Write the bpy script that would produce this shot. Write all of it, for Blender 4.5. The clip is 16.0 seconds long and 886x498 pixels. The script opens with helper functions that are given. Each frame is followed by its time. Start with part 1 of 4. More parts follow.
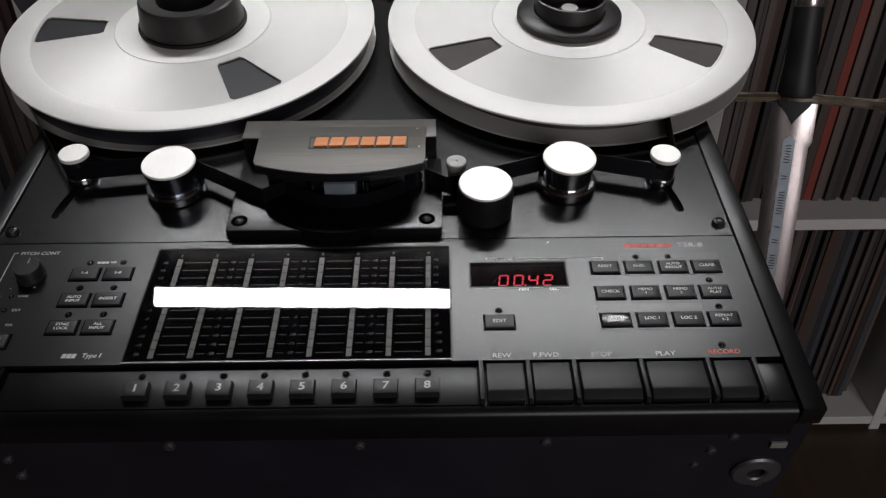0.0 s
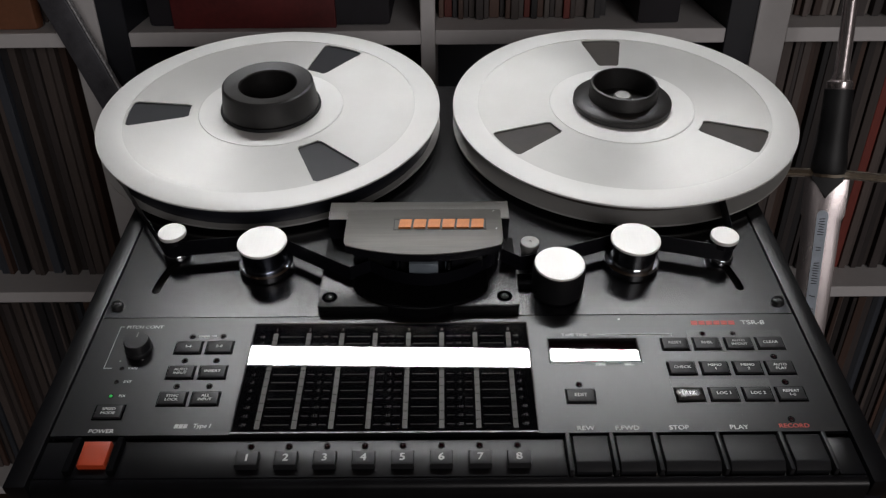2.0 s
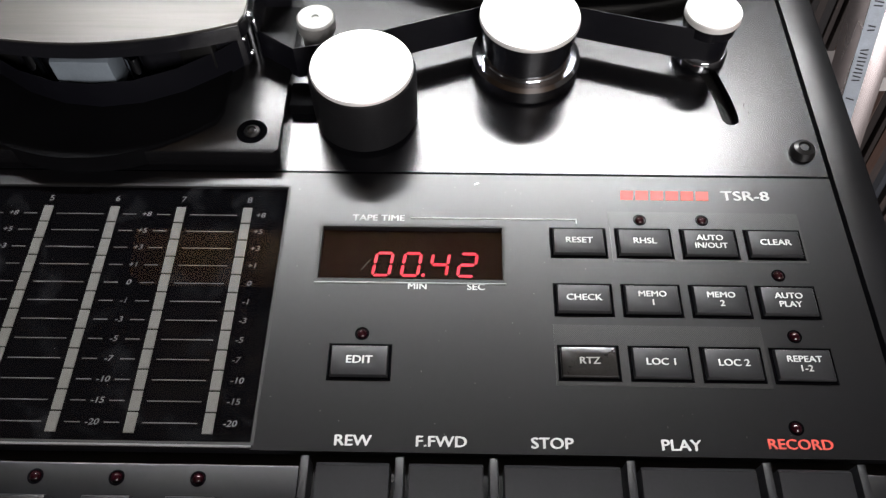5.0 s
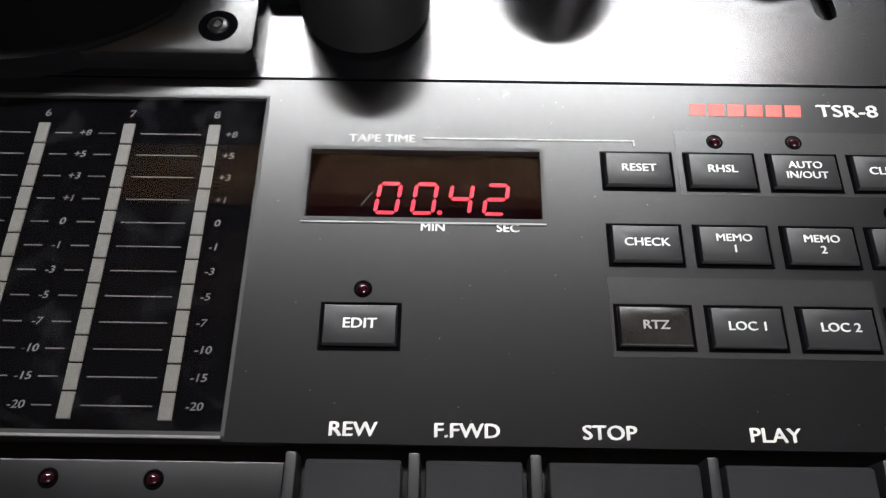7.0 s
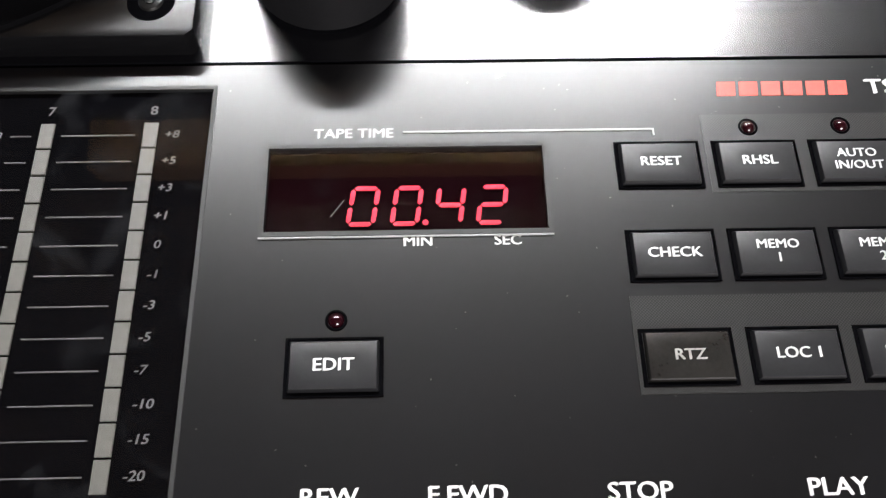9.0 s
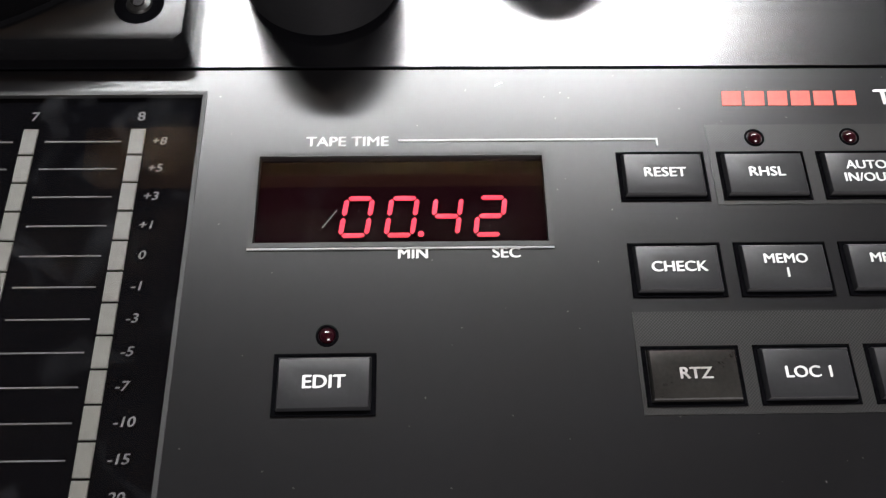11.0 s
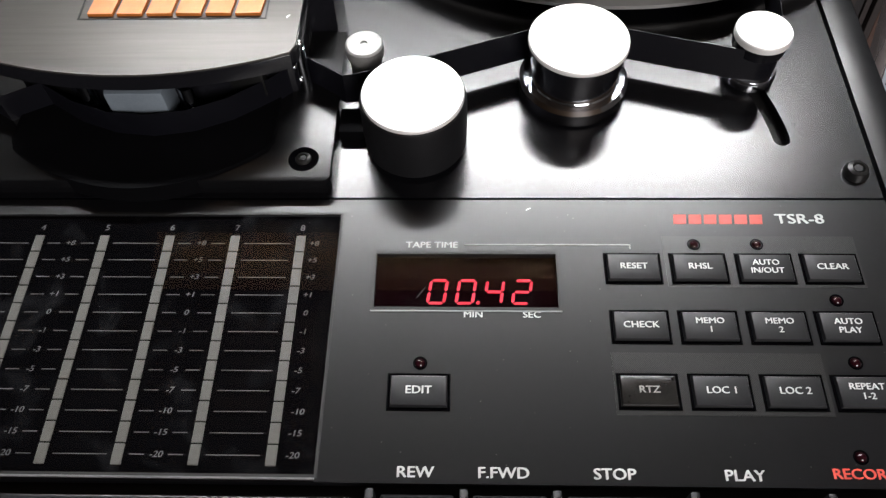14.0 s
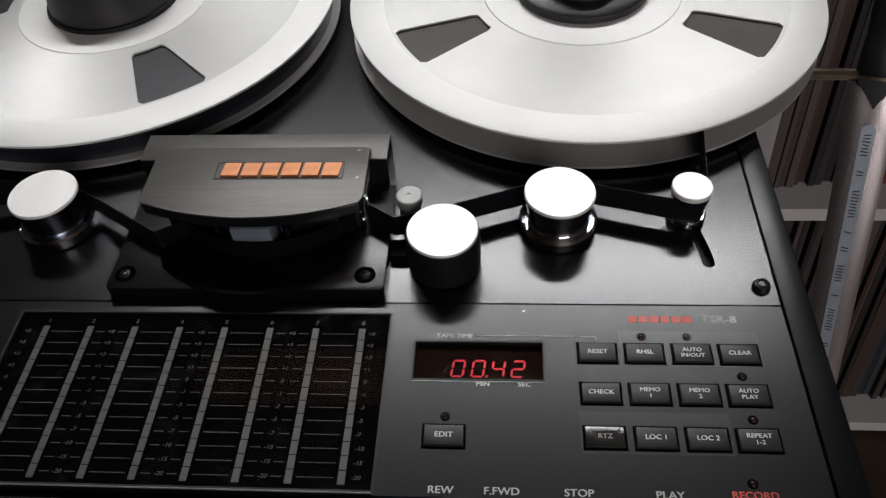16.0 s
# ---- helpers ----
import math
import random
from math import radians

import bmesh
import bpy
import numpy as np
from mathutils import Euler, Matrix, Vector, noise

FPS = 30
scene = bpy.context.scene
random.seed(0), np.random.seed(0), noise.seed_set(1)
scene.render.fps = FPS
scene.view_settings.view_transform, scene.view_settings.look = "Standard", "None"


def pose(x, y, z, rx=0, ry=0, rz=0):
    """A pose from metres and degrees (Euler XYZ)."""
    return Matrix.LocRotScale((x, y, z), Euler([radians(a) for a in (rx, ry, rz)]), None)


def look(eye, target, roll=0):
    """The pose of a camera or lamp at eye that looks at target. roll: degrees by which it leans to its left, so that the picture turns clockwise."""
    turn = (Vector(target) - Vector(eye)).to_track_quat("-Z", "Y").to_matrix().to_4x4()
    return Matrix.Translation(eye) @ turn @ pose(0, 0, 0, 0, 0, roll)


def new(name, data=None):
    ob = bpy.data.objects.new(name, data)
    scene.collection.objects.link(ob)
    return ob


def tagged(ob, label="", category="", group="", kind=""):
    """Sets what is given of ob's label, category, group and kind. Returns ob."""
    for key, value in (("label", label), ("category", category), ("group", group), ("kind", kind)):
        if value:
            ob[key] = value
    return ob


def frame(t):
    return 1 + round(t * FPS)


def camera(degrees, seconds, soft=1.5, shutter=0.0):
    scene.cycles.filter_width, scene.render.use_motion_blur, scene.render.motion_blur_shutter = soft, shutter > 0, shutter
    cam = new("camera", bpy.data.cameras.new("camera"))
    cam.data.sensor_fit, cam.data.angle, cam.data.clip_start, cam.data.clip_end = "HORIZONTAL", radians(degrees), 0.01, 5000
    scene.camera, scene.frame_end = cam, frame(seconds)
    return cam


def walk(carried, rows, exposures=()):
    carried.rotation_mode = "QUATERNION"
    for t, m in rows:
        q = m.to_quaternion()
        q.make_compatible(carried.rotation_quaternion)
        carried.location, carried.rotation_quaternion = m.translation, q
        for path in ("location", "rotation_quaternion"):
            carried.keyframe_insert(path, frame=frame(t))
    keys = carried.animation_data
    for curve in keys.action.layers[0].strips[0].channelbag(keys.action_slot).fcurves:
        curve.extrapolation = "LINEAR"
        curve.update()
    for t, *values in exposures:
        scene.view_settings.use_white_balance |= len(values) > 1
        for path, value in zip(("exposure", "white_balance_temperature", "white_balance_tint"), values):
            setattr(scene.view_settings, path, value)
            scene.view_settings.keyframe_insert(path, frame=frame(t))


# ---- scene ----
# The recorder's own frame: panel in z = 0, x to its right, y towards its back.  It stands tilted by ten degrees.
cam = camera(58.73, 16.0, soft=1.3)
DECK = pose(0, 0, 0.69, 10, 0, 0)
PATH = [
    (0, (0.0434, -0.3158, 0.3115), (0.0463, 0.7482, -0.7458), -0.59),
    (0.5, (0.0095, -0.3373, 0.3358), (0.0668, 0.7552, -0.6904), 0.84),
    (1, (-0.0061, -0.3439, 0.3448), (0.0233, 0.783, -0.6447), -0.12),
    (1.5, (-0.0035, -0.3381, 0.3416), (-0.001, 0.8012, -0.6341), -0.57),
    (2, (-0.0009, -0.3294, 0.3438), (-0.0052, 0.8049, -0.6378), -0.56),
    (2.5, (0.003, -0.3145, 0.3326), (-0.0036, 0.8027, -0.6682), -0.73),
    (3, (0.0271, -0.2627, 0.3013), (-0.0182, 0.7212, -0.8301), -1.67),
    (3.5, (0.0726, -0.2226, 0.2762), (-0.0278, 0.7109, -0.8936), -2.59),
    (4, (0.0872, -0.1893, 0.2442), (-0.0283, 0.6395, -1.0007), -3.74),
    (4.5, (0.0978, -0.1631, 0.206), (0.0322, 0.6328, -1.0638), -3.66),
    (4.7, (0.0974, -0.1528, 0.1986), (0.0759, 0.6551, -1.065), -0.58),
    (6.8, (0.0914, -0.1156, 0.1515), (0.0828, 0.538, -1.1986), -0.03),
    (7, (0.0898, -0.1125, 0.1505), (0.0851, 0.5479, -1.1964), 0.5),
    (7.5, (0.0815, -0.1059, 0.1419), (0.0889, 0.5407, -1.2115), 1.0),
    (8, (0.0854, -0.0963, 0.1416), (0.1066, 0.53, -1.2212), 1.72),
    (8.5, (0.0888, -0.0939, 0.1293), (0.1235, 0.5384, -1.2305), 2.23),
    (9, (0.0886, -0.0916, 0.129), (0.119, 0.5101, -1.2446), 1.73),
    (9.2, (0.0879, -0.0899, 0.1303), (0.124, 0.5198, -1.2397), 2.29),
    (11.3, (0.0894, -0.0891, 0.1242), (0.1252, 0.5333, -1.2401), 2.59),
    (11.5, (0.0916, -0.089, 0.1248), (0.1131, 0.5391, -1.2372), 1.45),
    (12, (0.0943, -0.0874, 0.124), (0.1072, 0.5367, -1.24), 0.67),
    (12.5, (0.0939, -0.0872, 0.1253), (0.1081, 0.5301, -1.2417), 0.64),
    (13, (0.094, -0.0854, 0.1247), (0.1117, 0.5544, -1.2318), 1.18),
    (13.5, (0.0877, -0.1094, 0.159), (0.0762, 0.5976, -1.1639), -1.15),
    (14, (0.0854, -0.1339, 0.1943), (0.0386, 0.6621, -1.0763), -2.69),
    (14.5, (0.0862, -0.1608, 0.2172), (0.0152, 0.6908, -1.0155), -3.93),
    (15, (0.0893, -0.1796, 0.2381), (0.0053, 0.7275, -0.9535), -3.94),
    (15.5, (0.1017, -0.1862, 0.2581), (0.0023, 0.7645, -0.8979), -4.93),
    (16, (0.0942, -0.1961, 0.2687), (-0.0171, 0.7831, -0.8622), -4.77),
]
# the picture brightens as the pale reels leave it
EXPOSURES = [(0.0, 0.22), (1.0, 0.15), (2.5, 0.0), (3.0, 0.0), (3.5, 0.25), (4.0, 0.95), (4.5, 1.45), (7.0, 1.95), (8.5, 1.95), (9.0, 2.3), (11.5, 2.1),
             (12.5, 2.05), (13.0, 2.05), (13.5, 1.8), (14.0, 1.55), (14.5, 1.15), (15.0, 0.85), (15.5, 0.38), (16.0, 0.28)]
walk(cam, [(t, DECK @ look(eye, target, roll)) for t, eye, target, roll in PATH],
     exposures=EXPOSURES)

# ---- light: a dim room and one fluorescent tube on the wall above the shelf ----
world = bpy.data.worlds.new("world")
scene.world = world
world.use_nodes = True
world.node_tree.nodes["Background"].inputs["Color"].default_value = (0.02, 0.025, 0.04, 1)
world.node_tree.nodes["Background"].inputs["Strength"].default_value = 0.3
TUBE_POWER = 74.0
WINDOW_POWER = 26.0


# ---- materials ----
def material(name, color, rough=0.5, metal=0.0, var=0.25, scale=60.0, bump=0.0, bump_scale=900.0, spec=0.5, rvar=0.0,
             stretch=(1, 1, 1), coat=0.0, island=0.0):
    """A surface with stains at one scale and grain at a finer one."""
    m = bpy.data.materials.new(name)
    m.use_nodes = True
    nt = m.node_tree
    b = nt.nodes["Principled BSDF"]
    b.inputs["Metallic"].default_value = metal
    b.inputs["Specular IOR Level"].default_value = spec
    b.inputs["Coat Weight"].default_value = coat
    co = nt.nodes.new("ShaderNodeTexCoord")
    mp = nt.nodes.new("ShaderNodeMapping")
    mp.inputs["Scale"].default_value = stretch
    nt.links.new(co.outputs["Object"], mp.inputs["Vector"])
    big, fine = nt.nodes.new("ShaderNodeTexNoise"), nt.nodes.new("ShaderNodeTexNoise")
    big.inputs["Scale"].default_value, fine.inputs["Scale"].default_value = scale, scale * 14
    big.inputs["Detail"].default_value, fine.inputs["Detail"].default_value = 5.0, 3.0
    for n in (big, fine):
        nt.links.new(mp.outputs["Vector"], n.inputs["Vector"])
    mix = nt.nodes.new("ShaderNodeMath")
    mix.operation = "MULTIPLY_ADD"
    nt.links.new(fine.outputs["Fac"], mix.inputs[0])
    mix.inputs[1].default_value = 0.5
    nt.links.new(big.outputs["Fac"], mix.inputs[2])
    ramp = nt.nodes.new("ShaderNodeMapRange")
    ramp.inputs["From Min"].default_value, ramp.inputs["From Max"].default_value = 0.45, 1.05
    ramp.inputs["To Min"].default_value, ramp.inputs["To Max"].default_value = 1 - var, 1 + var
    nt.links.new(mix.outputs[0], ramp.inputs["Value"])
    col = nt.nodes.new("ShaderNodeVectorMath")
    col.operation = "SCALE"
    col.inputs[0].default_value = color
    if island:
        info = nt.nodes.new("ShaderNodeObjectInfo")
        hsv = nt.nodes.new("ShaderNodeHueSaturation")
        rr = nt.nodes.new("ShaderNodeMapRange")
        rr.inputs["To Min"].default_value, rr.inputs["To Max"].default_value = 1 - island, 1 + island
        nt.links.new(info.outputs["Random"], rr.inputs["Value"])
        nt.links.new(rr.outputs["Result"], hsv.inputs["Value"])
        hsv.inputs["Color"].default_value = (*color, 1)
        nt.links.new(hsv.outputs["Color"], col.inputs[0])
    nt.links.new(ramp.outputs["Result"], col.inputs["Scale"])
    nt.links.new(col.outputs["Vector"], b.inputs["Base Color"])
    rg = nt.nodes.new("ShaderNodeMapRange")
    rg.inputs["From Min"].default_value, rg.inputs["From Max"].default_value = 0.3, 0.7
    rg.inputs["To Min"].default_value, rg.inputs["To Max"].default_value = max(rough - rvar, 0.02), min(rough + rvar, 1)
    nt.links.new(big.outputs["Fac"], rg.inputs["Value"])
    nt.links.new(rg.outputs["Result"], b.inputs["Roughness"])
    if bump:
        gr, bp = nt.nodes.new("ShaderNodeTexNoise"), nt.nodes.new("ShaderNodeBump")
        gr.inputs["Scale"].default_value = bump_scale
        gr.inputs["Detail"].default_value = 2.0
        nt.links.new(mp.outputs["Vector"], gr.inputs["Vector"])
        bp.inputs["Strength"].default_value = bump
        bp.inputs["Distance"].default_value = 0.0002
        nt.links.new(gr.outputs["Fac"], bp.inputs["Height"])
        nt.links.new(bp.outputs["Normal"], b.inputs["Normal"])
    return m


def glowing(name, color, strength):
    m = bpy.data.materials.new(name)
    m.use_nodes = True
    b = m.node_tree.nodes["Principled BSDF"]
    b.inputs["Base Color"].default_value = (*color, 1)
    b.inputs["Emission Color"].default_value = (*color, 1)
    b.inputs["Emission Strength"].default_value = strength
    return m


def window_glass(name, tint, ior=1.5, rough=0.0, grease=0.018):
    """A thin pane: clear, with the reflection that Fresnel gives and a faint film of smears."""
    m = bpy.data.materials.new(name)
    m.use_nodes = True
    nt = m.node_tree
    nt.nodes.remove(nt.nodes["Principled BSDF"])
    out = nt.nodes["Material Output"]
    clear, gloss = nt.nodes.new("ShaderNodeBsdfTransparent"), nt.nodes.new("ShaderNodeBsdfGlossy")
    clear.inputs["Color"].default_value = (*tint, 1)
    gloss.inputs["Roughness"].default_value = rough
    fr, mx = nt.nodes.new("ShaderNodeFresnel"), nt.nodes.new("ShaderNodeMixShader")
    fr.inputs["IOR"].default_value = ior
    nt.links.new(fr.outputs["Fac"], mx.inputs["Fac"])
    nt.links.new(clear.outputs["BSDF"], mx.inputs[1])
    nt.links.new(gloss.outputs["BSDF"], mx.inputs[2])
    smear, amount = nt.nodes.new("ShaderNodeTexNoise"), nt.nodes.new("ShaderNodeMapRange")
    smear.inputs["Scale"].default_value, smear.inputs["Detail"].default_value, smear.inputs["Distortion"].default_value = 75.0, 6.0, 0.8
    amount.inputs["From Min"].default_value, amount.inputs["From Max"].default_value = 0.55, 0.80
    amount.inputs["To Max"].default_value = grease
    nt.links.new(nt.nodes.new("ShaderNodeTexCoord").outputs["Object"], smear.inputs["Vector"])
    nt.links.new(smear.outputs["Fac"], amount.inputs["Value"])
    film, top = nt.nodes.new("ShaderNodeBsdfDiffuse"), nt.nodes.new("ShaderNodeMixShader")
    film.inputs["Color"].default_value = (0.55, 0.57, 0.62, 1)
    nt.links.new(amount.outputs["Result"], top.inputs["Fac"])
    nt.links.new(mx.outputs["Shader"], top.inputs[1])
    nt.links.new(film.outputs["BSDF"], top.inputs[2])
    nt.links.new(top.outputs["Shader"], out.inputs["Surface"])
    return m


def turned_metal(name, color, rough, metal, anisotropic):
    """Lathe-turned aluminium: fine rings about the part's own axis, with the fan-shaped sheen that they give."""
    m = bpy.data.materials.new(name)
    m.use_nodes = True
    nt = m.node_tree
    b = nt.nodes["Principled BSDF"]
    b.inputs["Metallic"].default_value = metal
    b.inputs["Anisotropic"].default_value = anisotropic
    co, flat, radius = nt.nodes.new("ShaderNodeTexCoord"), nt.nodes.new("ShaderNodeVectorMath"), nt.nodes.new("ShaderNodeVectorMath")
    flat.operation, radius.operation = "MULTIPLY", "LENGTH"
    flat.inputs[1].default_value = (1, 1, 0)
    nt.links.new(co.outputs["Object"], flat.inputs[0])
    nt.links.new(flat.outputs["Vector"], radius.inputs[0])
    rings, stains = nt.nodes.new("ShaderNodeTexNoise"), nt.nodes.new("ShaderNodeTexNoise")
    rings.noise_dimensions = "1D"
    rings.inputs["Scale"].default_value, rings.inputs["Detail"].default_value = 900.0, 4.0
    stains.inputs["Scale"].default_value, stains.inputs["Detail"].default_value = 18.0, 5.0
    nt.links.new(radius.outputs["Value"], rings.inputs["W"])
    nt.links.new(co.outputs["Object"], stains.inputs["Vector"])
    tone, shade = nt.nodes.new("ShaderNodeMapRange"), nt.nodes.new("ShaderNodeVectorMath")
    tone.inputs["From Min"].default_value, tone.inputs["From Max"].default_value = 0.3, 0.7
    tone.inputs["To Min"].default_value, tone.inputs["To Max"].default_value = 0.95, 1.04
    nt.links.new(stains.outputs["Fac"], tone.inputs["Value"])
    shade.operation = "SCALE"
    shade.inputs[0].default_value = color
    nt.links.new(tone.outputs["Result"], shade.inputs["Scale"])
    nt.links.new(shade.outputs["Vector"], b.inputs["Base Color"])
    gloss = nt.nodes.new("ShaderNodeMapRange")
    gloss.inputs["To Min"].default_value, gloss.inputs["To Max"].default_value = rough - 0.07, rough + 0.07
    nt.links.new(rings.outputs["Fac"], gloss.inputs["Value"])
    nt.links.new(gloss.outputs["Result"], b.inputs["Roughness"])
    around = nt.nodes.new("ShaderNodeTangent")
    around.direction_type, around.axis = "RADIAL", "Z"
    nt.links.new(around.outputs["Tangent"], b.inputs["Tangent"])
    bump = nt.nodes.new("ShaderNodeBump")
    bump.inputs["Strength"].default_value, bump.inputs["Distance"].default_value = 0.06, 0.0002
    nt.links.new(rings.outputs["Fac"], bump.inputs["Height"])
    nt.links.new(bump.outputs["Normal"], b.inputs["Normal"])
    return m


M_DECK = material("black_deck_paint", (0.0035, 0.0035, 0.0045), 0.24, spec=0.53, var=0.3, scale=25, rvar=0.0)
M_PANEL = material("black_panel_paint", (0.0040, 0.0040, 0.0048), 0.28, spec=0.42, var=0.35, scale=30)
M_BASE = material("black_base_plate_paint", (0.0035, 0.0035, 0.004), 0.27, spec=0.40, var=0.3, scale=40)
M_CHEEK = material("worn_black_cheek_paint", (0.004, 0.004, 0.005), 0.31, spec=0.28, var=0.4, scale=30, rvar=0.03)
M_SKIRT = material("matt_black_moulding", (0.002, 0.002, 0.0025), 0.7, spec=0.04, var=0.3, scale=60)
M_CASE = material("black_case_paint", (0.012, 0.011, 0.017), 0.36, spec=0.28, var=0.3, scale=20, bump=0.2, bump_scale=1500, rvar=0.05)
M_CAST = material("black_crackle_casting", (0.008, 0.008, 0.008), 0.30, var=0.3, scale=40, bump=0.2, bump_scale=1800)
M_BRUSH = material("dark_brushed_cover", (0.085, 0.080, 0.074), 0.42, metal=0.55, var=0.3, scale=40, bump=0.15, bump_scale=900, stretch=(0.06, 1, 1))
M_GLOSS = material("glossy_black_plastic", (0.008, 0.008, 0.010), 0.18, var=0.2, scale=40)
M_KEY = material("charcoal_key_plastic", (0.013, 0.013, 0.0145), 0.38, spec=0.28, var=0.2, scale=90, bump=0.02, bump_scale=1500)
M_WORN = material("worn_key_plastic", (0.014, 0.0132, 0.0125), 0.18, spec=0.38, var=0.3, scale=120, rvar=0.015)
M_WELL = material("black_recess", (0.006, 0.006, 0.006), 0.6, var=0.2)
M_RUBBER = material("black_rubber", (0.006, 0.006, 0.007), 0.55, spec=0.3, var=0.25, scale=60, bump=0.2, bump_scale=900)
M_HUB = material("black_hub_plastic", (0.014, 0.013, 0.013), 0.42, var=0.4, scale=50, bump=0.1, rvar=0.06)
M_ALU = turned_metal("anodised_aluminium_reel", (0.76, 0.755, 0.74), 0.58, 0.27, 0.5)
M_WEB = turned_metal("satin_aluminium_web", (0.61, 0.605, 0.59), 0.50, 0.46, 0.7)
M_CAP = material("satin_aluminium_cap", (0.88, 0.87, 0.85), 0.50, metal=0.35, var=0.05, scale=60, bump=0.05, stretch=(1, 0.1, 1))
M_CHROME = material("polished_chrome", (0.62, 0.64, 0.68), 0.10, metal=1.0, var=0.1, scale=60, rvar=0.03)
M_STEEL = material("grey_steel", (0.30, 0.30, 0.29), 0.5, metal=0.4, var=0.2, scale=200)
M_OLDSTEEL = material("dull_dark_steel", (0.14, 0.14, 0.15), 0.4, metal=0.8, var=0.3, scale=200)
# Same chrome as above; the left roller's dark reflections are put into the colour.
M_CHROMESHADE = material("chrome_with_dark_reflection", (0.20, 0.22, 0.27), 0.2, metal=1.0, var=0.1, scale=60)
M_FACE = material("pale_head_face", (0.22, 0.26, 0.30), 0.3, metal=0.3, var=0.15, scale=120)
M_SCREW = material("black_screw_steel", (0.045, 0.045, 0.045), 0.32, metal=0.8, var=0.2, scale=200)
M_TAPE = material("brown_black_tape", (0.004, 0.004, 0.006), 0.35, spec=0.3, var=0.2, scale=80)
M_PACKD = material("dark_tape_pack", (0.012, 0.013, 0.018), 0.35, var=0.2, scale=80, stretch=(1, 1, 20))
M_PACKG = material("brown_tape_pack", (0.030, 0.022, 0.018), 0.40, var=0.3, scale=60, stretch=(1, 1, 30))
M_PRINT = material("white_screen_print", (0.50, 0.50, 0.49), 0.6, var=0.2, scale=300)
M_DIM = material("grey_worn_print", (0.24, 0.23, 0.22), 0.6, var=0.4, scale=500)
M_DUST = material("pale_grey_dust", (0.09, 0.09, 0.085), 0.8, var=0.3, scale=400)
M_REDP = material("red_screen_print", (0.55, 0.07, 0.05), 0.45, var=0.15, scale=300)
M_GOLD = material("orange_copper_lettering", (0.52, 0.165, 0.030), 0.40, metal=0.15, var=0.15, scale=300)
M_POWER = material("orange_rocker_plastic", (0.40, 0.048, 0.014), 0.45, var=0.12, scale=120, bump=0.05)
M_LED = material("dark_red_led_lens", (0.014, 0.0014, 0.0035), 0.10, var=0.1, coat=0.3)
M_SMOKE = material("smoked_led_lens", (0.010, 0.008, 0.008), 0.12, var=0.1)
M_GREEN = glowing("green_led", (0.05, 0.55, 0.12), 0.25)
# Meter back; also the black that paints shade in gaps and screw holes.
M_BACKSHADE = material("black_back_and_gap_shade", (0.002, 0.002, 0.0025), 0.9, spec=0.0, var=0.2)
M_SEGMENT = material("unlit_meter_segment", (0.098, 0.096, 0.083), 0.5, var=0.12, scale=700, bump=0.2, bump_scale=3000)
M_METERPRINT = material("grey_meter_print", (0.080, 0.080, 0.078), 0.6, var=0.1)
M_DIGIT = glowing("red_led_segment", (1.0, 0.012, 0.06), 0.041)
M_DISPLAYBACK = material("dark_red_display_back", (0.005, 0.0015, 0.0025), 0.9, spec=0.0, var=0.2)
M_GLASS = window_glass("clear_meter_window", (0.86, 0.86, 0.88), rough=0.012)
M_GLASSR = window_glass("smoked_red_display_window", (0.80, 0.62, 0.64), rough=0.012, grease=0.007)
M_CLEAR = bpy.data.materials.new("clear_pane_back")
M_CLEAR.use_nodes = True
M_CLEAR.node_tree.nodes.remove(M_CLEAR.node_tree.nodes["Principled BSDF"])
M_CLEAR.node_tree.links.new(M_CLEAR.node_tree.nodes.new("ShaderNodeBsdfTransparent").outputs["BSDF"], M_CLEAR.node_tree.nodes["Material Output"].inputs["Surface"])
M_FRAME = material("grey_display_bezel", (0.22, 0.22, 0.22), 0.3, metal=0.5, var=0.15)
M_HATCH = material("dotted_grey_print", (0.02, 0.02, 0.02), 0.29, spec=0.42, var=0.2, scale=200)
nt = M_HATCH.node_tree
dots, co = nt.nodes.new("ShaderNodeTexChecker"), nt.nodes.new("ShaderNodeTexCoord")
dots.inputs["Scale"].default_value = 3600.0
dots.inputs["Color1"].default_value, dots.inputs["Color2"].default_value = (0.030, 0.030, 0.030, 1), (0.0045, 0.0045, 0.0045, 1)
nt.links.new(co.outputs["Object"], dots.inputs["Vector"])
nt.links.new(dots.outputs["Color"], nt.nodes["Principled BSDF"].inputs["Base Color"])
M_WHITEWOOD = material("white_foil_board", (0.62, 0.60, 0.60), 0.45, var=0.06, scale=8)
M_BLACKWOOD = material("near_black_board", (0.015, 0.016, 0.022), 0.5, var=0.2, scale=10)
M_SLEEVES = [material("record_sleeve_card", c, 0.6, var=0.35, scale=30, stretch=(1, 1, 0.15), island=0.45) for c in (
    (0.045, 0.036, 0.035), (0.085, 0.066, 0.060), (0.022, 0.020, 0.022), (0.14, 0.12, 0.11), (0.075, 0.042, 0.032),
    (0.045, 0.050, 0.062), (0.16, 0.030, 0.022), (0.20, 0.17, 0.15))]
M_CARDBOX = material("brown_leather_box", (0.20, 0.08, 0.04), 0.5, var=0.2, scale=12)
M_DARKBOX = material("black_fabric_box", (0.012, 0.010, 0.014), 0.7, var=0.3, scale=30)
M_REDBOX = material("dark_red_card", (0.10, 0.012, 0.012), 0.55, var=0.4, scale=12)
M_BLADE = material("polished_blade_steel", (0.58, 0.52, 0.52), 0.25, metal=0.9, var=0.12, scale=12, rvar=0.04, stretch=(1, 1, 0.2))
